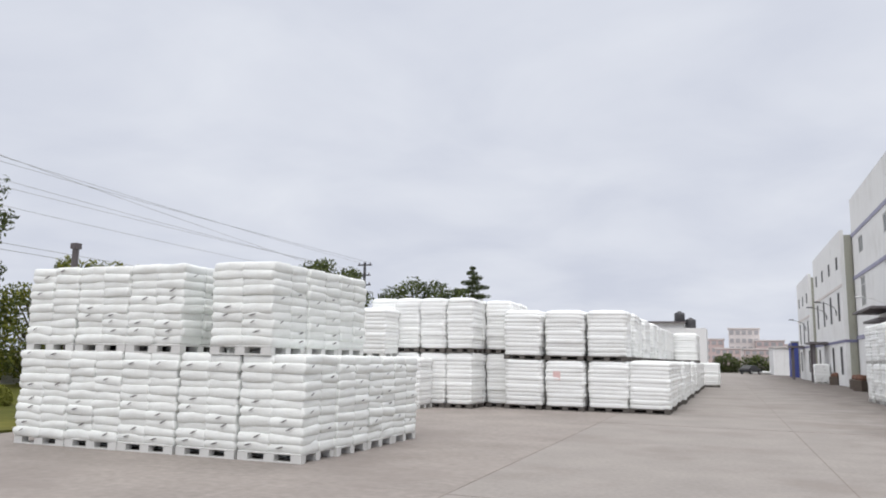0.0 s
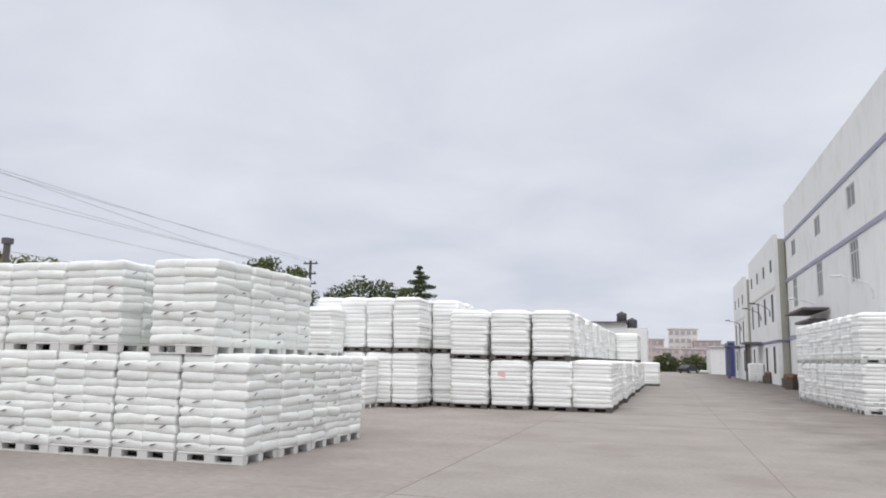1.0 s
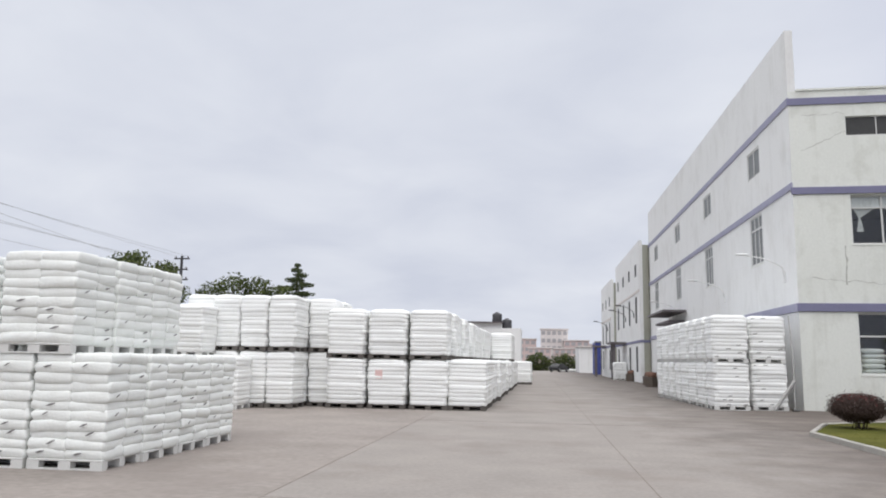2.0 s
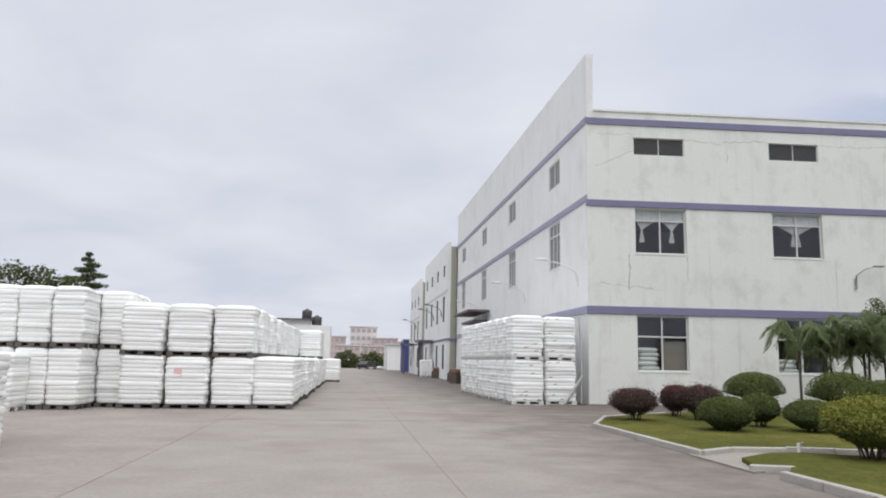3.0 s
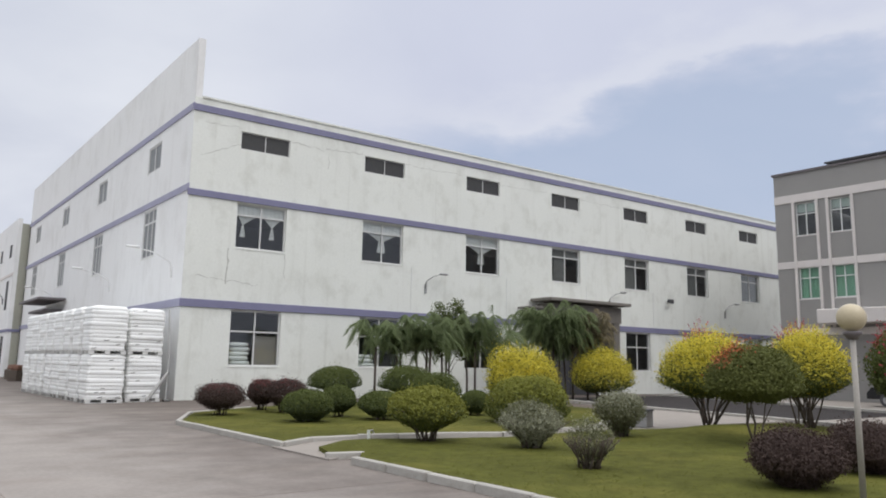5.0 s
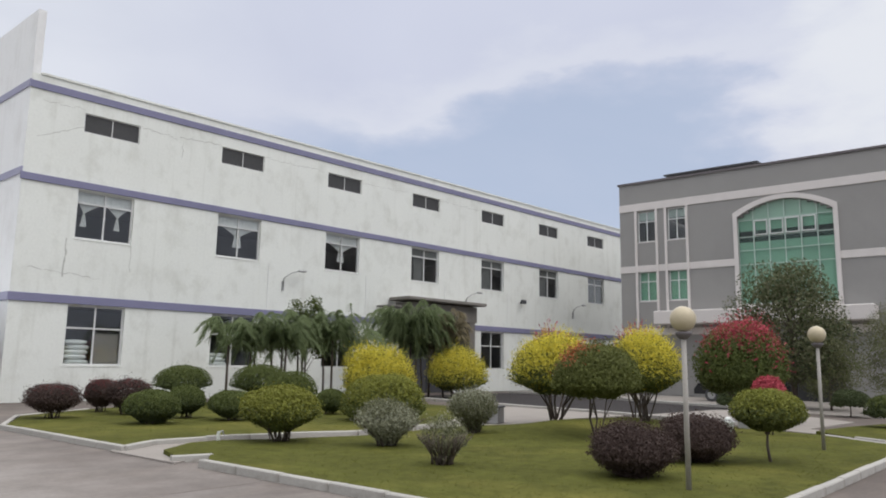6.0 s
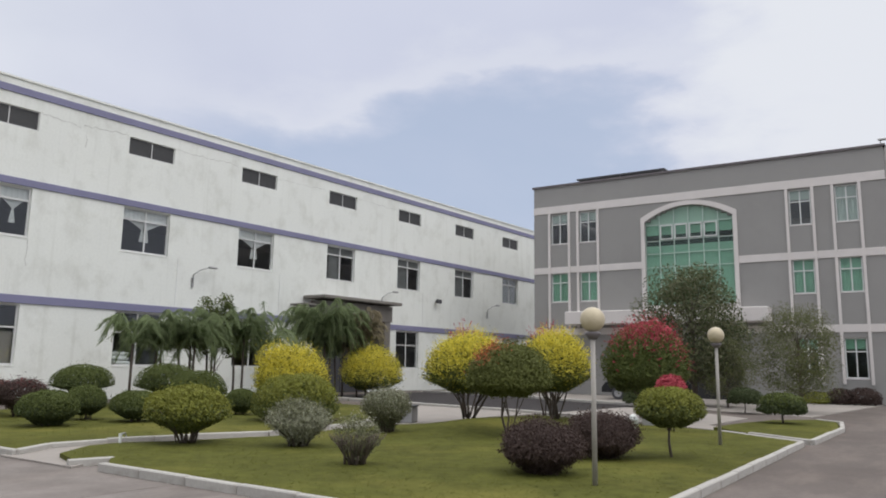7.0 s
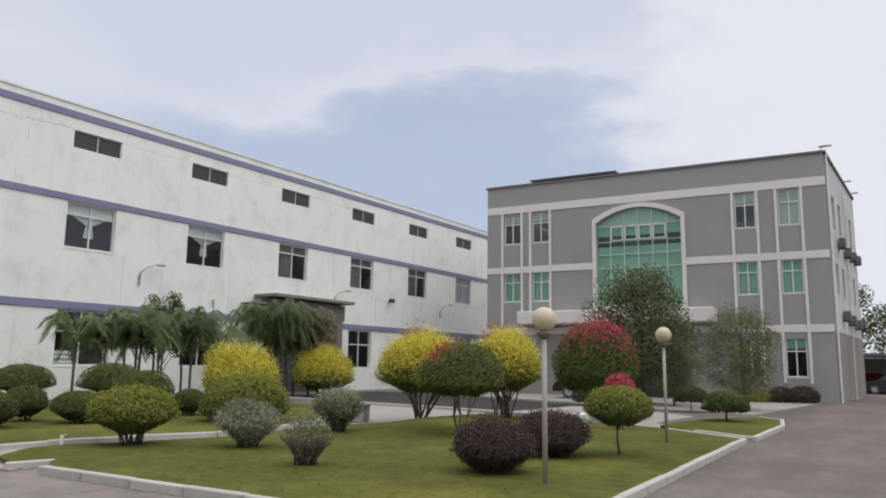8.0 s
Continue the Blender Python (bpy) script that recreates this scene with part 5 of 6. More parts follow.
for x, y, w, h, mats, lab in ((40.7, 3.6, 1.5, 0.85, [LEAF_PURPLE], "low dark clipped hedge at the wall"), (40.6, 4.6, 1.2, 0.8, [LEAF_PURPLE], "low dark clipped hedge at the wall"), (40.6, 5.7, 1.6, 0.62, [LEAF_LIME], "low yellow-green hedge at the wall")):
    shrub(x, y, w, h, lab, mats, stems=5, body=0.95, n=1500, leaf=0.06, z=0.02, name="hedge")


def tree(x, y, h, w, trunk_r, label, mats, n, leaf, clumps, low=0.25, z=0.0, seed=1, lean=0.0, sparse=0.3, mix=0.3):
    """Tapered trunk, limbs and a crown of clumps of leaves."""
    r = random.Random(seed)
    if z == 0.1:
        x, y, w, h = x * K, y * K, w * K, h * K
    t = thing("tree", label, "tree", pose(x, y, z))
    wood = Shape()
    top = Vector((lean, 0, h * 0.75))
    wood.tube([(0, 0, 0), top * 0.35 + Vector((0.05 * h * 0.1, 0, 0)), top * 0.7, top], trunk_r, trunk_r * 0.25, sides=8)
    P, D = [], []
    per = n // clumps
    for i in range(clumps):
        f = low + (1 - low) * (i + 0.5) / clumps
        a = i * 2.4 + r.uniform(-0.5, 0.5)
        reach = w / 2 * (1 - abs(f - 0.55) * 1.1) * r.uniform(0.45, 0.85)
        c = Vector((math.cos(a) * reach + lean * f, math.sin(a) * reach, h * f * 0.92))
        root = top * min(0.95, max(0.2, f - 0.15))
        wood.tube([root, root.lerp(c, 0.5) + Vector((0, 0, 0.06 * h * 0.3)), c], trunk_r * 0.35, trunk_r * 0.08, sides=5)
        cr = w * r.uniform(0.15, 0.24)
        d = nrng.normal(0, 1, (per, 3)); d /= np.linalg.norm(d, axis=1, keepdims=True)
        q = d * (nrng.random((per, 1)) ** sparse) * np.array([cr, cr, cr * 0.75])
        P.append(q + np.array(c)); D.append(d)
    part("trunk", wood, BARK, t, smooth=True)
    P, D = np.concatenate(P), np.concatenate(D)
    leaf_cloud("crown", P, D, leaf, mats, (nrng.random(len(P)) < mix).astype(int) if len(mats) > 1 else np.zeros(len(P), int), 0.5, t)
    return t


tree(33.5, 9.5, 6.2, 5.4, 0.14, "leafy dark green tree before the office entrance", [LEAF_DARK, LEAF_OLIVE], 17000, 0.15, 30, 0.24, seed=3, sparse=0.4, mix=0.6)
tree(31.3, 4.9, 4.1, 3.6, 0.07, "thin sparse olive-green tree", [LEAF_OLIVE, LEAF_MID], 22000, 0.07, 30, 0.2, z=0.0, seed=5, sparse=0.55)
tree(33.0, 8.0, 2.9, 3.2, 0.05, "thin sparse olive-green tree", [LEAF_OLIVE, LEAF_MID], 9000, 0.08, 18, 0.2, z=0.0, seed=8, sparse=0.5)


def palm(x, y, h, reach, label, fronds, seed, trunks=1, z=0.1, leaf=LEAF_PALM):
    r = random.Random(seed)
    if z == 0.1:
        x, y, h, reach = x * K, y * K, h * K, reach * K
    t = thing("palm", label, "palm", pose(x, y, z))
    for k in range(trunks):
        ox, oy = (r.uniform(-0.5, 0.5), r.uniform(-0.5, 0.5)) if k else (0, 0)
        hh = h * r.uniform(0.4, 0.62) if k else h * 0.62
        part("trunk", Shape().tube([(ox, oy, 0), (ox * 1.1, oy, hh * 0.5), (ox * 1.2, oy * 1.2, hh)], 0.05, 0.04), BARK, t, smooth=True)
        verts, faces = [], []
        for i in range(fronds):
            a = 2 * math.pi * i / fronds + r.uniform(-0.3, 0.3)
            ln = reach * r.uniform(0.7, 1.15)
            rise = r.uniform(0.3, 1.15) * (h - hh)
            drop = r.uniform(0.3, 1.0)
            prev = None
            for s in range(13):
                q = s / 12
                rad = ln * q * (1 - 0.18 * q)
                zz = hh + rise * math.sin(q * math.pi * 0.6) - drop * ln * q ** 2.6
                c = Vector((ox * 1.2 + math.cos(a) * rad, oy * 1.2 + math.sin(a) * rad, zz))
                side = Vector((-math.sin(a), math.cos(a), 0))
                out = Vector((math.cos(a), math.sin(a), 0))
                if prev is not None and s > 1:
                    for sg in (-1, 1):
                        for o in (0.0, 0.2, 0.4, 0.6, 0.8):
                            base = prev.lerp(c, o)
                            tip = base + side * sg * 0.36 * r.uniform(0.6, 1.1) * (1 - 0.5 * q) + out * 0.2 - Vector((0, 0, 0.04 + 0.26 * r.random()))
                            w = out * 0.021
                            k0 = len(verts)
                            verts += [base - w, base + w, tip]
                            faces.append((k0, k0 + 1, k0 + 2))
                if prev is not None:
                    k0 = len(verts)
                    verts += [prev - side * 0.014, prev + side * 0.014, c + side * 0.01, c - side * 0.01]
                    faces.append((k0, k0 + 1, k0 + 2, k0 + 3))
                prev = c
        part("fronds", Shape().add(verts, faces), leaf, t, "drooping feathery fronds")
    return t


PALM = "slender palm with drooping feathery fronds before the factory"
palm(16.8, 25.9, 3.6, 1.5, PALM, 15, 1)
palm(18.0, 26.1, 3.7, 1.6, PALM, 22, 2, 2)
palm(19.2, 25.6, 4.0, 1.7, PALM, 20, 3, 3)
palm(20.6, 26.0, 4.1, 1.7, PALM, 22, 4, 2)
palm(21.6, 25.2, 4.2, 1.7, PALM, 20, 5, 3)
palm(26.4, 25.0, 4.7, 2.0, "bushy broad palm before the factory door", 40, 6, 4, z=0.0)
palm(27.3, 24.6, 4.4, 1.6, "bushy broad palm before the factory door", 36, 9, 3, z=0.0)
palm(28.0, 23.7, 4.3, 1.0, "palm with withered brown fronds before the factory door", 34, 12, 2, z=0.0, leaf=LEAF_DRY)


tree(20.9, 26.2, 4.7, 2.0, 0.05, "thin leafy tree among the palms", [LEAF_GREEN, LEAF_DARK], 2600, 0.12, 16, 0.45, z=0.1, seed=21, sparse=0.5)


# ---- grass blades ----
def grass(name, polys, n, label, z=0.1):
    pts = []
    for poly in polys:
        xs, ys = [p[0] for p in poly], [p[1] for p in poly]
        area = (max(xs) - min(xs)) * (max(ys) - min(ys))
        k = int(n * area / 300)
        c = np.stack([nrng.uniform(min(xs), max(xs), k), nrng.uniform(min(ys), max(ys), k)], 1)
        pts += [p for p in c if inside(p, poly)]
    p = np.array(pts)
    k = len(p)
    a = nrng.uniform(0, 2 * math.pi, k)
    hgt = nrng.uniform(0.004, 0.012, k)
    w = np.stack([np.cos(a), np.sin(a)], 1) * 0.01
    tip = p + nrng.normal(0, 0.035, (k, 2))
    v = np.zeros((k, 3, 3))
    v[:, 0, :2], v[:, 1, :2], v[:, 2, :2] = p - w, p + w, tip
    lift = z + 0.002 + 0.2 * np.clip(1 - ((p[:, 0] - 16.2) / 3.6) ** 2 - ((p[:, 1] - 9.8) / 1.65) ** 2, 0, 1) ** 2
    v[:, :2, 2], v[:, 2, 2] = lift[:, None], lift + hgt
    me = bpy.data.meshes.new(name)
    me.vertices.add(3 * k); me.loops.add(3 * k); me.polygons.add(k)
    me.vertices.foreach_set("co", v.astype(np.float32).ravel())
    me.loops.foreach_set("vertex_index", np.arange(3 * k, dtype=np.int32))
    me.polygons.foreach_set("loop_start", np.arange(0, 3 * k, 3, dtype=np.int32))
    me.materials.append(BLADE)
    me.update()
    return tagged(new(name, me), label, "grass", kind="stuff")


grass("grass", [LAWN_A, LAWN_B, LAWN_C], 45000, "short mown grass blades on the lawns")


# ---- garden furniture ----
def globe_lamp(x, y, h, z=0.1):
    t = thing("garden_lamp", "steel post lamp with a cream globe on the lawn", "lamp", pose(x, y, z), "globe lamps in the garden")
    part("post", Shape().tube([(0, 0, 0.0), (0, 0, h - 0.22)], 0.036, 0.032, sides=10), POST, t, smooth=True)
    part("collar", Shape().lathe([(0.05, h - 0.26), (0.1, h - 0.2), (0.11, h - 0.17), (0.05, h - 0.16)], 14), COPING, t, smooth=True)
    prof = [(max(0.01, 0.166 * math.sin(math.pi * i / 12)), h - 0.166 * math.cos(math.pi * i / 12)) for i in range(13)]
    part("globe", Shape().lathe(prof, 20), GLOBE, t, "weathered cream glass globe", smooth=True)


globe_lamp(9.28, 3.97, 2.13)
globe_lamp(15.75, 4.02, 2.19)
t = thing("garden_tap", "small white standpipe tap beside the path", "tap", pose(8.19, 12.8, 0.09))
part("pipe", Shape().tube([(0, 0, 0), (0, 0, 0.18)], 0.03), WHITE_FRAME, t)
part("spout", Shape().tube([(0, 0, 0.16), (0.09, 0, 0.18), (0.12, 0, 0.11)], 0.016), STEEL, t)
for x, y in ((16.7, 12.6), (20.0, 6.9)):
    t = thing("garden_box", "small grey utility box beside the path", "box", pose(x, y, 0.03, 0, 0, 20))
    part("casing", Shape().box(-0.3, -0.2, 0, 0.3, 0.2, 0.42, bevel=0.02), STEEL, t)
    part("lid", Shape().box(-0.33, -0.23, 0.42, 0.33, 0.23, 0.46, bevel=0.01), DARK_METAL, t)


t = thing("white_bucket", "small white bucket beside the garden path", "bucket", pose(18.3, 6.75, 0.1))
part("body", Shape().lathe([(0.1, 0.0), (0.13, 0.22), (0.15, 0.26), (0.05, 0.27)], 14), WHITE_FRAME, t, smooth=True)
part("lid", Shape().lathe([(0.11, 0.265), (0.07, 0.33), (0.02, 0.36)], 14), WHITE_FRAME, t, smooth=True)


# ---- cars ----
def car(x, y, turn, paint, label, z=0.0):
    t = thing("car", label, "car", pose(x, y, z, 0, 0, turn))
    prof = [(-2.2, 0.35), (-2.2, 0.75), (-2.05, 0.95), (-1.7, 1.0), (-1.1, 1.42), (0.5, 1.45), (1.1, 1.0), (2.0, 0.85), (2.2, 0.6), (2.2, 0.35)]
    n = len(prof)
    vs = [(px, -0.85 + (0.12 if pz > 1.1 else 0), pz) for px, pz in prof] + [(px, 0.85 - (0.12 if pz > 1.1 else 0), pz) for px, pz in prof]
    part("body", Shape().add(vs, [tuple(range(n)), tuple(range(2 * n - 1, n - 1, -1))] + [(i, i + n, (i + 1) % n + n, (i + 1) % n) for i in range(n)]), paint, t)
    for sg in (-1, 1):
        part("side_window", Shape().add([(-1.35, sg * 0.8, 1.04), (0.8, sg * 0.8, 1.04), (0.4, sg * 0.75, 1.38), (-1.0, sg * 0.75, 1.38)], [(0, 1, 2, 3)]), DARK_METAL, t)
        for px in (-1.35, 1.35):
            wh = part("wheel", Shape().lathe([(0.2, -0.1), (0.32, -0.1), (0.32, 0.1), (0.2, 0.1)], 16), DARK_METAL, t, at=Matrix.Translation((px, sg * 0.8, 0.32)) @ Matrix.Rotation(radians(90), 4, "X"))
            part("rim", Shape().lathe([(0.19, -0.11), (0.19, 0.11)], 12), STEEL, wh)


BLACK_PAINT = material("black_car_paint", (0.02, 0.02, 0.022), 0.25, 0.1, bump=0)
RED_PAINT = material("red_car_paint", (0.12, 0.02, 0.02), 0.3, 0.1, bump=0)
car(3.9, 134.0, 60, BLACK_PAINT, "black car parked at the far end of the yard")
car(37.2, 12.8, 95, BLACK_PAINT, "black car parked before the office", z=0.02)
car(64.5, 0.6, 150, RED_PAINT, "dark red car parked beyond the office")
car(62.5, -0.4, 95, BLACK_PAINT, "black car parked beyond the office")


# ---- distance ----
# distance haze is put into these colours: walls and windows lightened
CITY_PINK = material("hazed_pink_render", (0.6, 0.49, 0.47), 0.85, 0.12, 0.2, 2, 0)
CITY_PALE = material("hazed_pale_render", (0.66, 0.62, 0.6), 0.85, 0.12, 0.2, 2, 0)
CITY_DARK = material("hazed_far_window", (0.38, 0.37, 0.38), 0.4, 0.2, bump=0)
BLUE_SHEET = material("blue_sheeting", (0.06, 0.08, 0.3), 0.6, 0.2)


def far_house(x, y, w, d, h, mat, label, floors, bays):
    t = thing("apartment_building", label, "building", pose(x, y, 0), "distant town houses")
    part("wall", Shape().box(-w / 2, 0, 0, w / 2, d, h), mat, t)
    part("roof", Shape().box(-w / 2 - 0.3, -0.3, h, w / 2 + 0.3, d + 0.3, h + 0.35), CITY_PALE, t)
    me = Shape().box(-0.35 * w / bays, -0.12, 0, 0.3 * w / bays, -0.02, 0.5 * h / floors).mesh("window", CITY_DARK)
    for k in range(floors):
        for i in range(bays):
            part("window", me, None, t, at=(-w / 2 + w * (i + 0.5) / bays, 0, h * (k + 0.3) / floors))


for x, y, w, h, mat, fl, b in ((5.8, 252, 9.0, 12.6, CITY_PALE, 5, 5), (-4.2, 258, 8, 9.4, CITY_PINK, 4, 4), (13.0, 248, 8, 8.8, CITY_PINK, 4, 4), (20, 255, 9, 7.8, CITY_PALE, 3, 4),
                               (-12, 262, 9, 8.2, CITY_PALE, 3, 4), (9.8, 232, 9, 5.8, CITY_PINK, 3, 5), (0.8, 236, 7, 6.0, CITY_PINK, 3, 4), (27, 250, 8, 7.0, CITY_PINK, 3, 4), (-21, 262, 9, 7.4, CITY_PINK, 3, 4)):
    far_house(x, y, w, 8, h, mat, "distant pale town house with rows of windows" if mat is CITY_PALE else "distant pinkish town house with rows of windows", fl, b)

hall = thing("water_tank_house", "low white flat-roofed building with tanks on its roof", "building", pose(-5.3, 89.5, 0))
part("wall", Shape().box(-3.2, 0, 0, 3.4, 7, 5.6), SIDE_WALL, hall)
part("upper_wall", Shape().box(-3.0, 0.2, 5.6, 1.0, 6.5, 6.2), SIDE_WALL, hall)
part("roof", Shape().box(-3.5, -0.4, 6.2, 1.2, 7, 6.35), COPING, hall, "thin dark flat roof")
for x, z in ((0.5, 6.35), (1.7, 5.6)):
    tk = thing("water_tank", "black round water tank on the flat roof", "tank", pose(-5.3 + x, 90.5, z))
    part("barrel", Shape().lathe([(0.55, 0), (0.6, 0.1), (0.58, 0.5), (0.6, 0.9), (0.5, 1.05), (0.15, 1.15)], 14), DARK_METAL, tk, smooth=True)
    part("lid", Shape().lathe([(0.2, 1.14), (0.2, 1.22)], 12), DARK_METAL, tk)
shed = thing("blue_shelter", "blue sheeting shelter beside the far factory", "shelter", pose(8.9, 110, 0))
part("sheet", Shape().box(-0.5, 0, 0, 0.3, 5, 4.6), BLUE_SHEET, shed)
part("frame", Shape().box(-0.6, -0.1, 0, -0.5, 0.0, 4.8).box(0.3, -0.1, 0, 0.4, 0.0, 4.8).box(-0.6, -0.1, 4.6, 0.4, 0.0, 4.8), STEEL, shed)
low = thing("storage_shed", "low pale shed at the end of the yard", "building", pose(8.2, 128, 0))
part("wall", Shape().box(-1.1, 0, 0, 1.2, 12, 4.3), SIDE_WALL, low)
part("roof", Shape().box(-1.3, -0.3, 4.3, 1.5, 12, 4.5), PALE_TRIM, low)
bw = thing("boundary_wall", "low grey wall at the end of the yard", "wall", pose(0, 150, 0), kind="structure")
part("wall", Shape().box(-40, 0, 0, 30, 0.3, 1.4), OLIVE_WALL, bw)
white = thing("stacked_sheeting", "low row of white bags at the yard's end", "pallet", pose(6.0, 139, 0))
part("bags", Shape().pillow(0, 0, 0.25, 2.2, 0.6, 0.28), BAG_FAR, white, smooth=True)
wl = thing("boundary_wall", "weathered concrete boundary wall behind the verge", "wall", pose(-31, 10, 0), kind="structure")
part("wall", Shape().box(-0.1, 0, 0, 0.1, 60, 1.2), SIDE_GREY, wl)
part("coping", Shape().box(-0.16, 0, 1.2, 0.16, 60, 1.3), PALE_TRIM, wl)

# clutter by the far factory wall
RUST = material("rusty_scrap", (0.16, 0.085, 0.06), 0.9, 0.35, 4, 30)
for i, (x, y) in enumerate(((8.7, 58.0), (8.9, 60.5), (8.5, 56.0), (9.0, 72.5), (9.1, 80.0))):
    t = thing("scrap_crate", "rusty-brown crate of scrap beside the wall", "crate", pose(x, y, 0, 0, 0, 15 * i))
    part("board", Shape().box(-0.5, -0.4, 0, 0.5, 0.4, 0.7, bevel=0.02), BARK, t)
    part("load", Shape().pillow(0, 0, 0.8, 0.45, 0.35, 0.25), RUST, t, "heap of rusty scrap")
t = thing("wooden_prop", "grey timber props leaning at the stacked pallets", "timber", pose(9.42, 29.1, 0))
part("post", Shape().tube([(0, 0, 0.08), (0.02, 0, 1.8), (-0.06, 0.05, 3.5)], 0.03, sides=5), SIDE_GREY, t)
part("brace", Shape().tube([(-0.75, -0.15, 0.02), (0, -0.1, 1.1)], 0.06, sides=4), SIDE_GREY, t)
part("foot", Shape().box(-0.1, -0.2, 0, 0.12, 0.1, 0.08, bevel=0.02), DULL_CASING, t)

# electric pole and its wires
pole = thing("utility_pole", "concrete utility pole with three crossarms", "pole", pose(-31.0, 61.0, 0))
part("post", Shape().tube([(0, 0, 0), (0, 0, 10.3)], 0.2, 0.12), DARK_METAL, pole)
for z, w in ((10.05, 1.1), (9.1, 0.9), (8.2, 1.0), (7.4, 0.8)):
    arm = part("crossarm", Shape().box(-w / 2 - 0.15, -0.06, z - 0.06, w / 2 + 0.15, 0.06, z + 0.06), DARK_METAL, pole)
    for s in (-1, 1):
        part("insulator", Shape().lathe([(0.05, z + 0.06), (0.07, z + 0.12), (0.04, z + 0.22)], 8, (s * w / 2, 0, 0)), COPING, arm)
for dx, z1, z0 in ((-0.55, 10.27, 10.9), (0.55, 10.27, 10.35), (-0.45, 9.3, 9.8), (0.45, 9.3, 9.25), (-0.5, 8.4, 8.6), (0.5, 8.4, 10.6)):
    pts = []
    for i in range(15):
        f = i / 14
        pts.append((-31 + dx, 61 - 58 * f, z1 + (z0 - z1) * f * 58 / 37 - 0.5 * math.sin(math.pi * f) * 0.6))
    wire = thing("power_line", "thin sagging overhead power line", "cable", None, "power lines over the verge")
    part("wire", Shape().tube(pts, 0.011, sides=4), STEEL, wire)
for z0 in (6.5, 6.2):
    wire = thing("power_line", "thin sagging overhead power line", "cable", None, "power lines over the verge")
    part("wire", Shape().tube([(-31.5, 60, z0 + 0.9), (-31.2, 40, z0 - 0.1), (-31, 24, z0), (-31, 5, z0 + 0.6)], 0.014, sides=4), STEEL, wire)
post = thing("utility_pole", "short concrete pole behind the boundary wall", "pole", pose(-26.2, 24.0, 0))
part("post", Shape().tube([(0, 0, 0), (0, 0, 6.0)], 0.16, 0.14), COPING, post)
part("cap", Shape().box(-0.16, -0.16, 6.0, 0.16, 0.16, 6.25), COPING, post)


def far_tree(x, y, h, w, label, n, leaf, clumps, seed, mats=(LEAF_DARK, LEAF_GREEN), low=0.25, mix=0.25):
    return tree(x, y, h, w, 0.02 * h + 0.08, label, list(mats), n, leaf, clumps, low, 0.0, seed, 0.0, 0.4, mix)


DARK = "dark green tree behind the pallet stacks"
for i, (x, y, h, w) in enumerate(((-28.6, 47.6, 8.9, 5.2), (-26.0, 48.7, 8.2, 4.2), (-28.2, 61.5, 8.2, 4.2), (-26.2, 61.2, 9.1, 4.4), (-24.2, 62.0, 8.9, 4.4), (-22.9, 63.5, 8.4, 3.6), (-31.5, 46.5, 8.0, 5.0), (-28.1, 48.4, 9.4, 3.6), (-27.2, 51.0, 9.0, 3.4))):
    far_tree(x, y, h, w, DARK, 1700, 0.32, 15, 60 + i, (LEAF_GREEN, LEAF_DARK), 0.5, 0.5)
# tiered conifer
con = thing("conifer", "dark tiered conifer rising over the stacks", "tree", pose(-22.1, 66.0, 0))
part("trunk", Shape().tube([(0, 0, 0), (0, 0, 10.2)], 0.18, 0.04), BARK, con)
P, D = [], []
for z, w, a in ((10.1, 0.3, 0), (9.65, 0.55, -0.2), (9.2, 0.7, 0.8), (8.75, 1.0, -0.5), (8.3, 1.1, 1.4), (7.95, 1.35, -1.6), (7.45, 1.2, 1.5), (7.0, 1.6, -1.2), (6.6, 1.5, 1.6), (6.0, 1.9, -0.4), (5.2, 1.7, 0.1)):
    k = int(420 * w)
    q = nrng.normal(0, 1, (k, 3)); q /= np.linalg.norm(q, axis=1, keepdims=True)
    P.append(q * nrng.random((k, 1)) ** 0.4 * np.array([w, w, 0.24]) + np.array([a * 0.4, 0, z])); D.append(q)
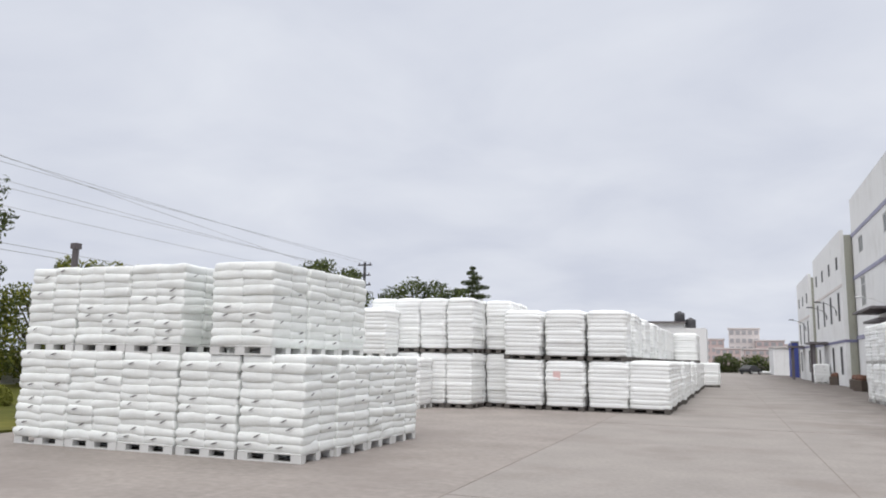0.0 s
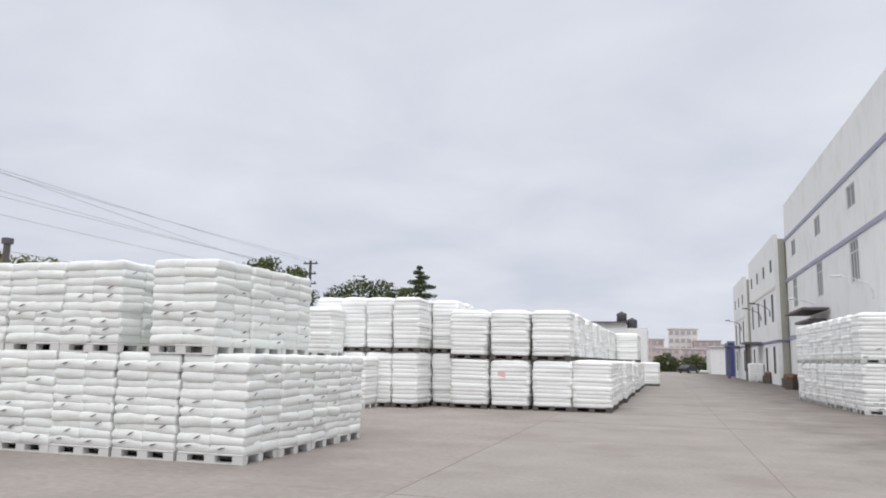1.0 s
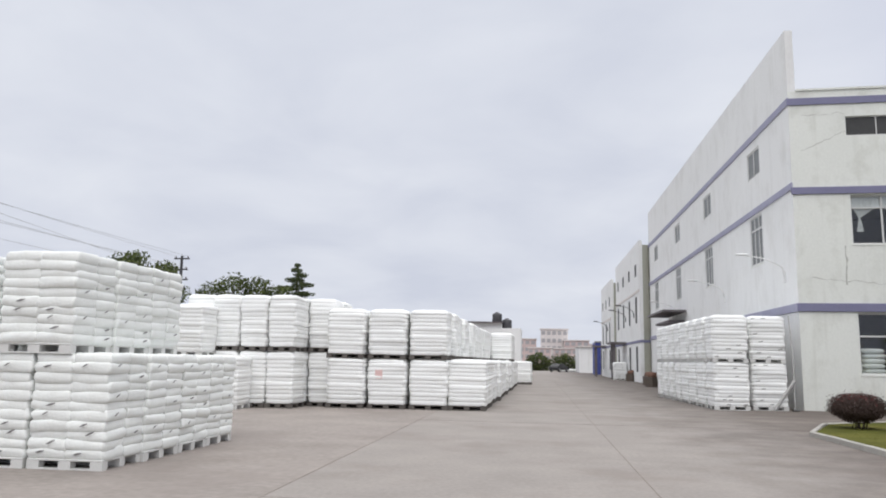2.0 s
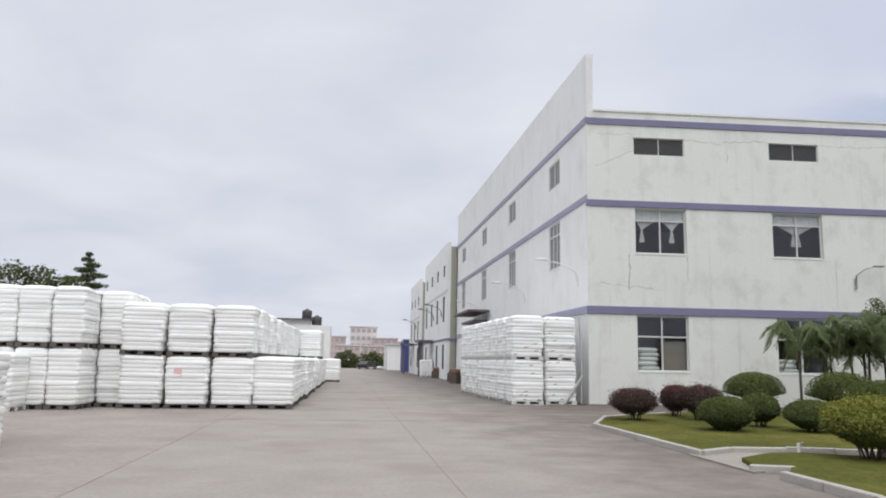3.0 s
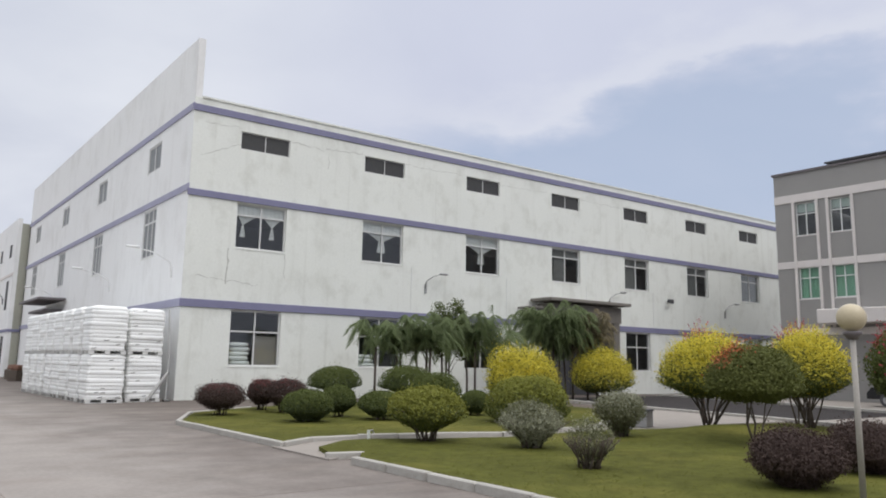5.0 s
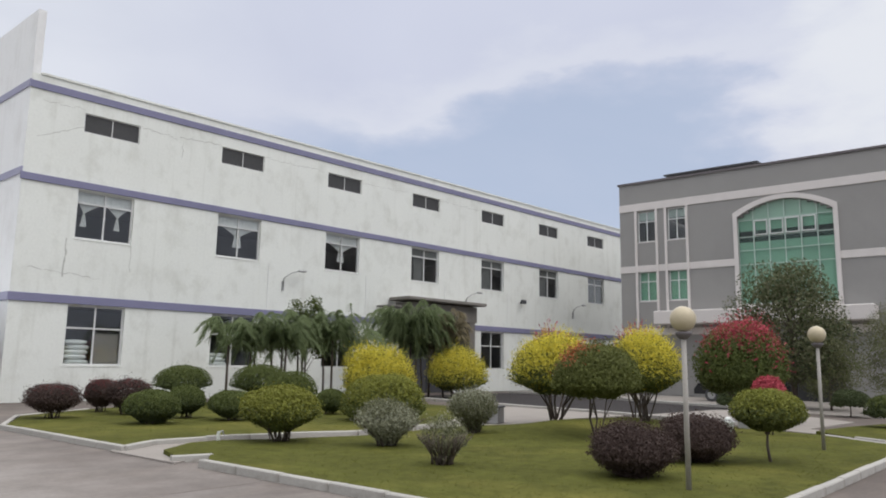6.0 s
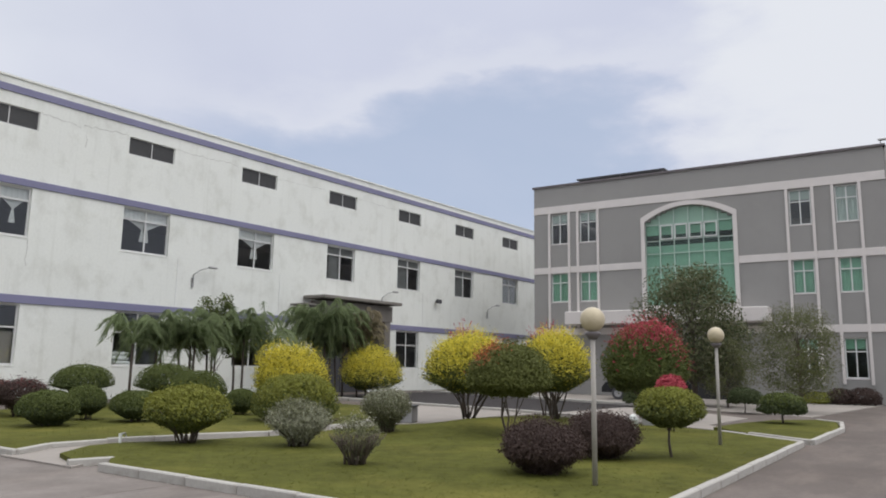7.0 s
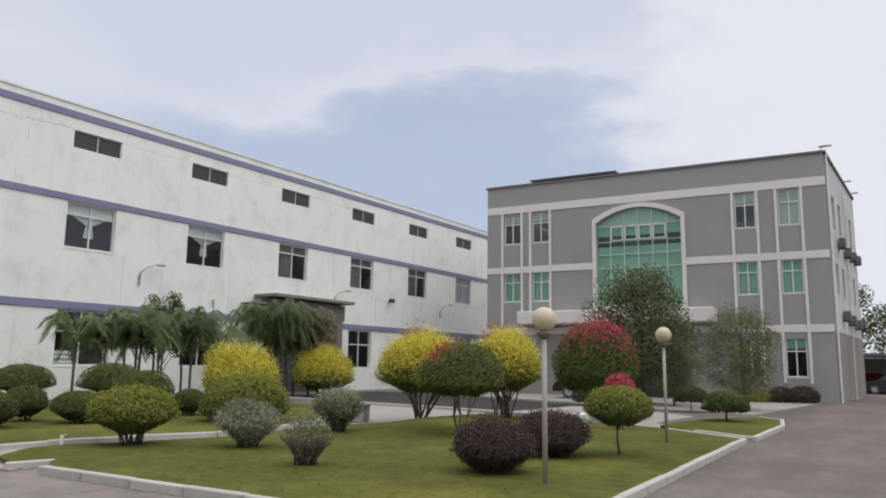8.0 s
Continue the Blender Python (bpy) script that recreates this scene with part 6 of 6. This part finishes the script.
P, D = np.concatenate(P), np.concatenate(D)
leaf_cloud("crown", P, D, 0.22, [LEAF_DARK], np.zeros(len(P), int), 0.5, con)
# left edge: tall tree and thicket behind the boundary wall
far_tree(-27.5, 19.7, 9.2, 4.0, "tall dark tree beside the verge", 4200, 0.22, 18, 81, low=0.45)
for i, (x, y, h, w) in enumerate(((-29.0, 24.5, 4.6, 4.0), (-28.5, 21.5, 4.4, 4.2), (-28.5, 26.5, 6.3, 4.0), (-28, 29.0, 6.2, 4.4), (-26, 33, 5.6, 4.6))):
    far_tree(x, y, h, w, "dense green thicket tree beside the boundary wall", 4200, 0.2, 18, 90 + i, (LEAF_GREEN, LEAF_LIME), 0.12, 0.42)
shrub(-19.2, 15.3, 0.9, 0.62, "low yellow-green bush on the verge", [LEAF_LIME], stems=6, body=0.9, n=1400, leaf=0.07, z=0.05)
# beyond the yard and the office
for i, (x, y, h, w) in enumerate(((-6.5, 140, 6.0, 7), (0.0, 148, 3.2, 6), (5.5, 150, 3.0, 6), (12, 150, 4.0, 8), (-14, 130, 7, 9))):
    far_tree(x, y, h, w, "dark bushy tree at the end of the yard", 1500, 0.5, 12, 110 + i, low=0.15)
far_tree(72, 2.6, 9.0, 6.0, "layered dark tree beyond the office", 3000, 0.3, 16, 130, low=0.4)
far_tree(76, -1.5, 8.0, 6.0, "layered dark tree beyond the office", 2600, 0.3, 16, 131, low=0.4)
cover = thing("car_shelter", "dark roofed car shelter beyond the office", "shelter", pose(63, -1.0, 0, 0, 0, -3))
part("roof", Shape().box(-1, -5, 2.7, 8, 3.2, 2.9), COPING, cover)
part("back_wall", Shape().box(7.9, -5, 0, 8.05, 3.2, 2.68), OLIVE_WALL, cover)
part("back_wall", Shape().box(-0.9, 3.05, 0, 7.88, 3.18, 2.68), OLIVE_WALL, cover)
for x, y in ((-0.8, -4.8), (-0.8, 3.0), (7.8, -4.8), (7.8, 3.0)):
    part("post", Shape().box(x - 0.06, y - 0.06, 0, x + 0.06, y + 0.06, 2.7), STEEL, cover)
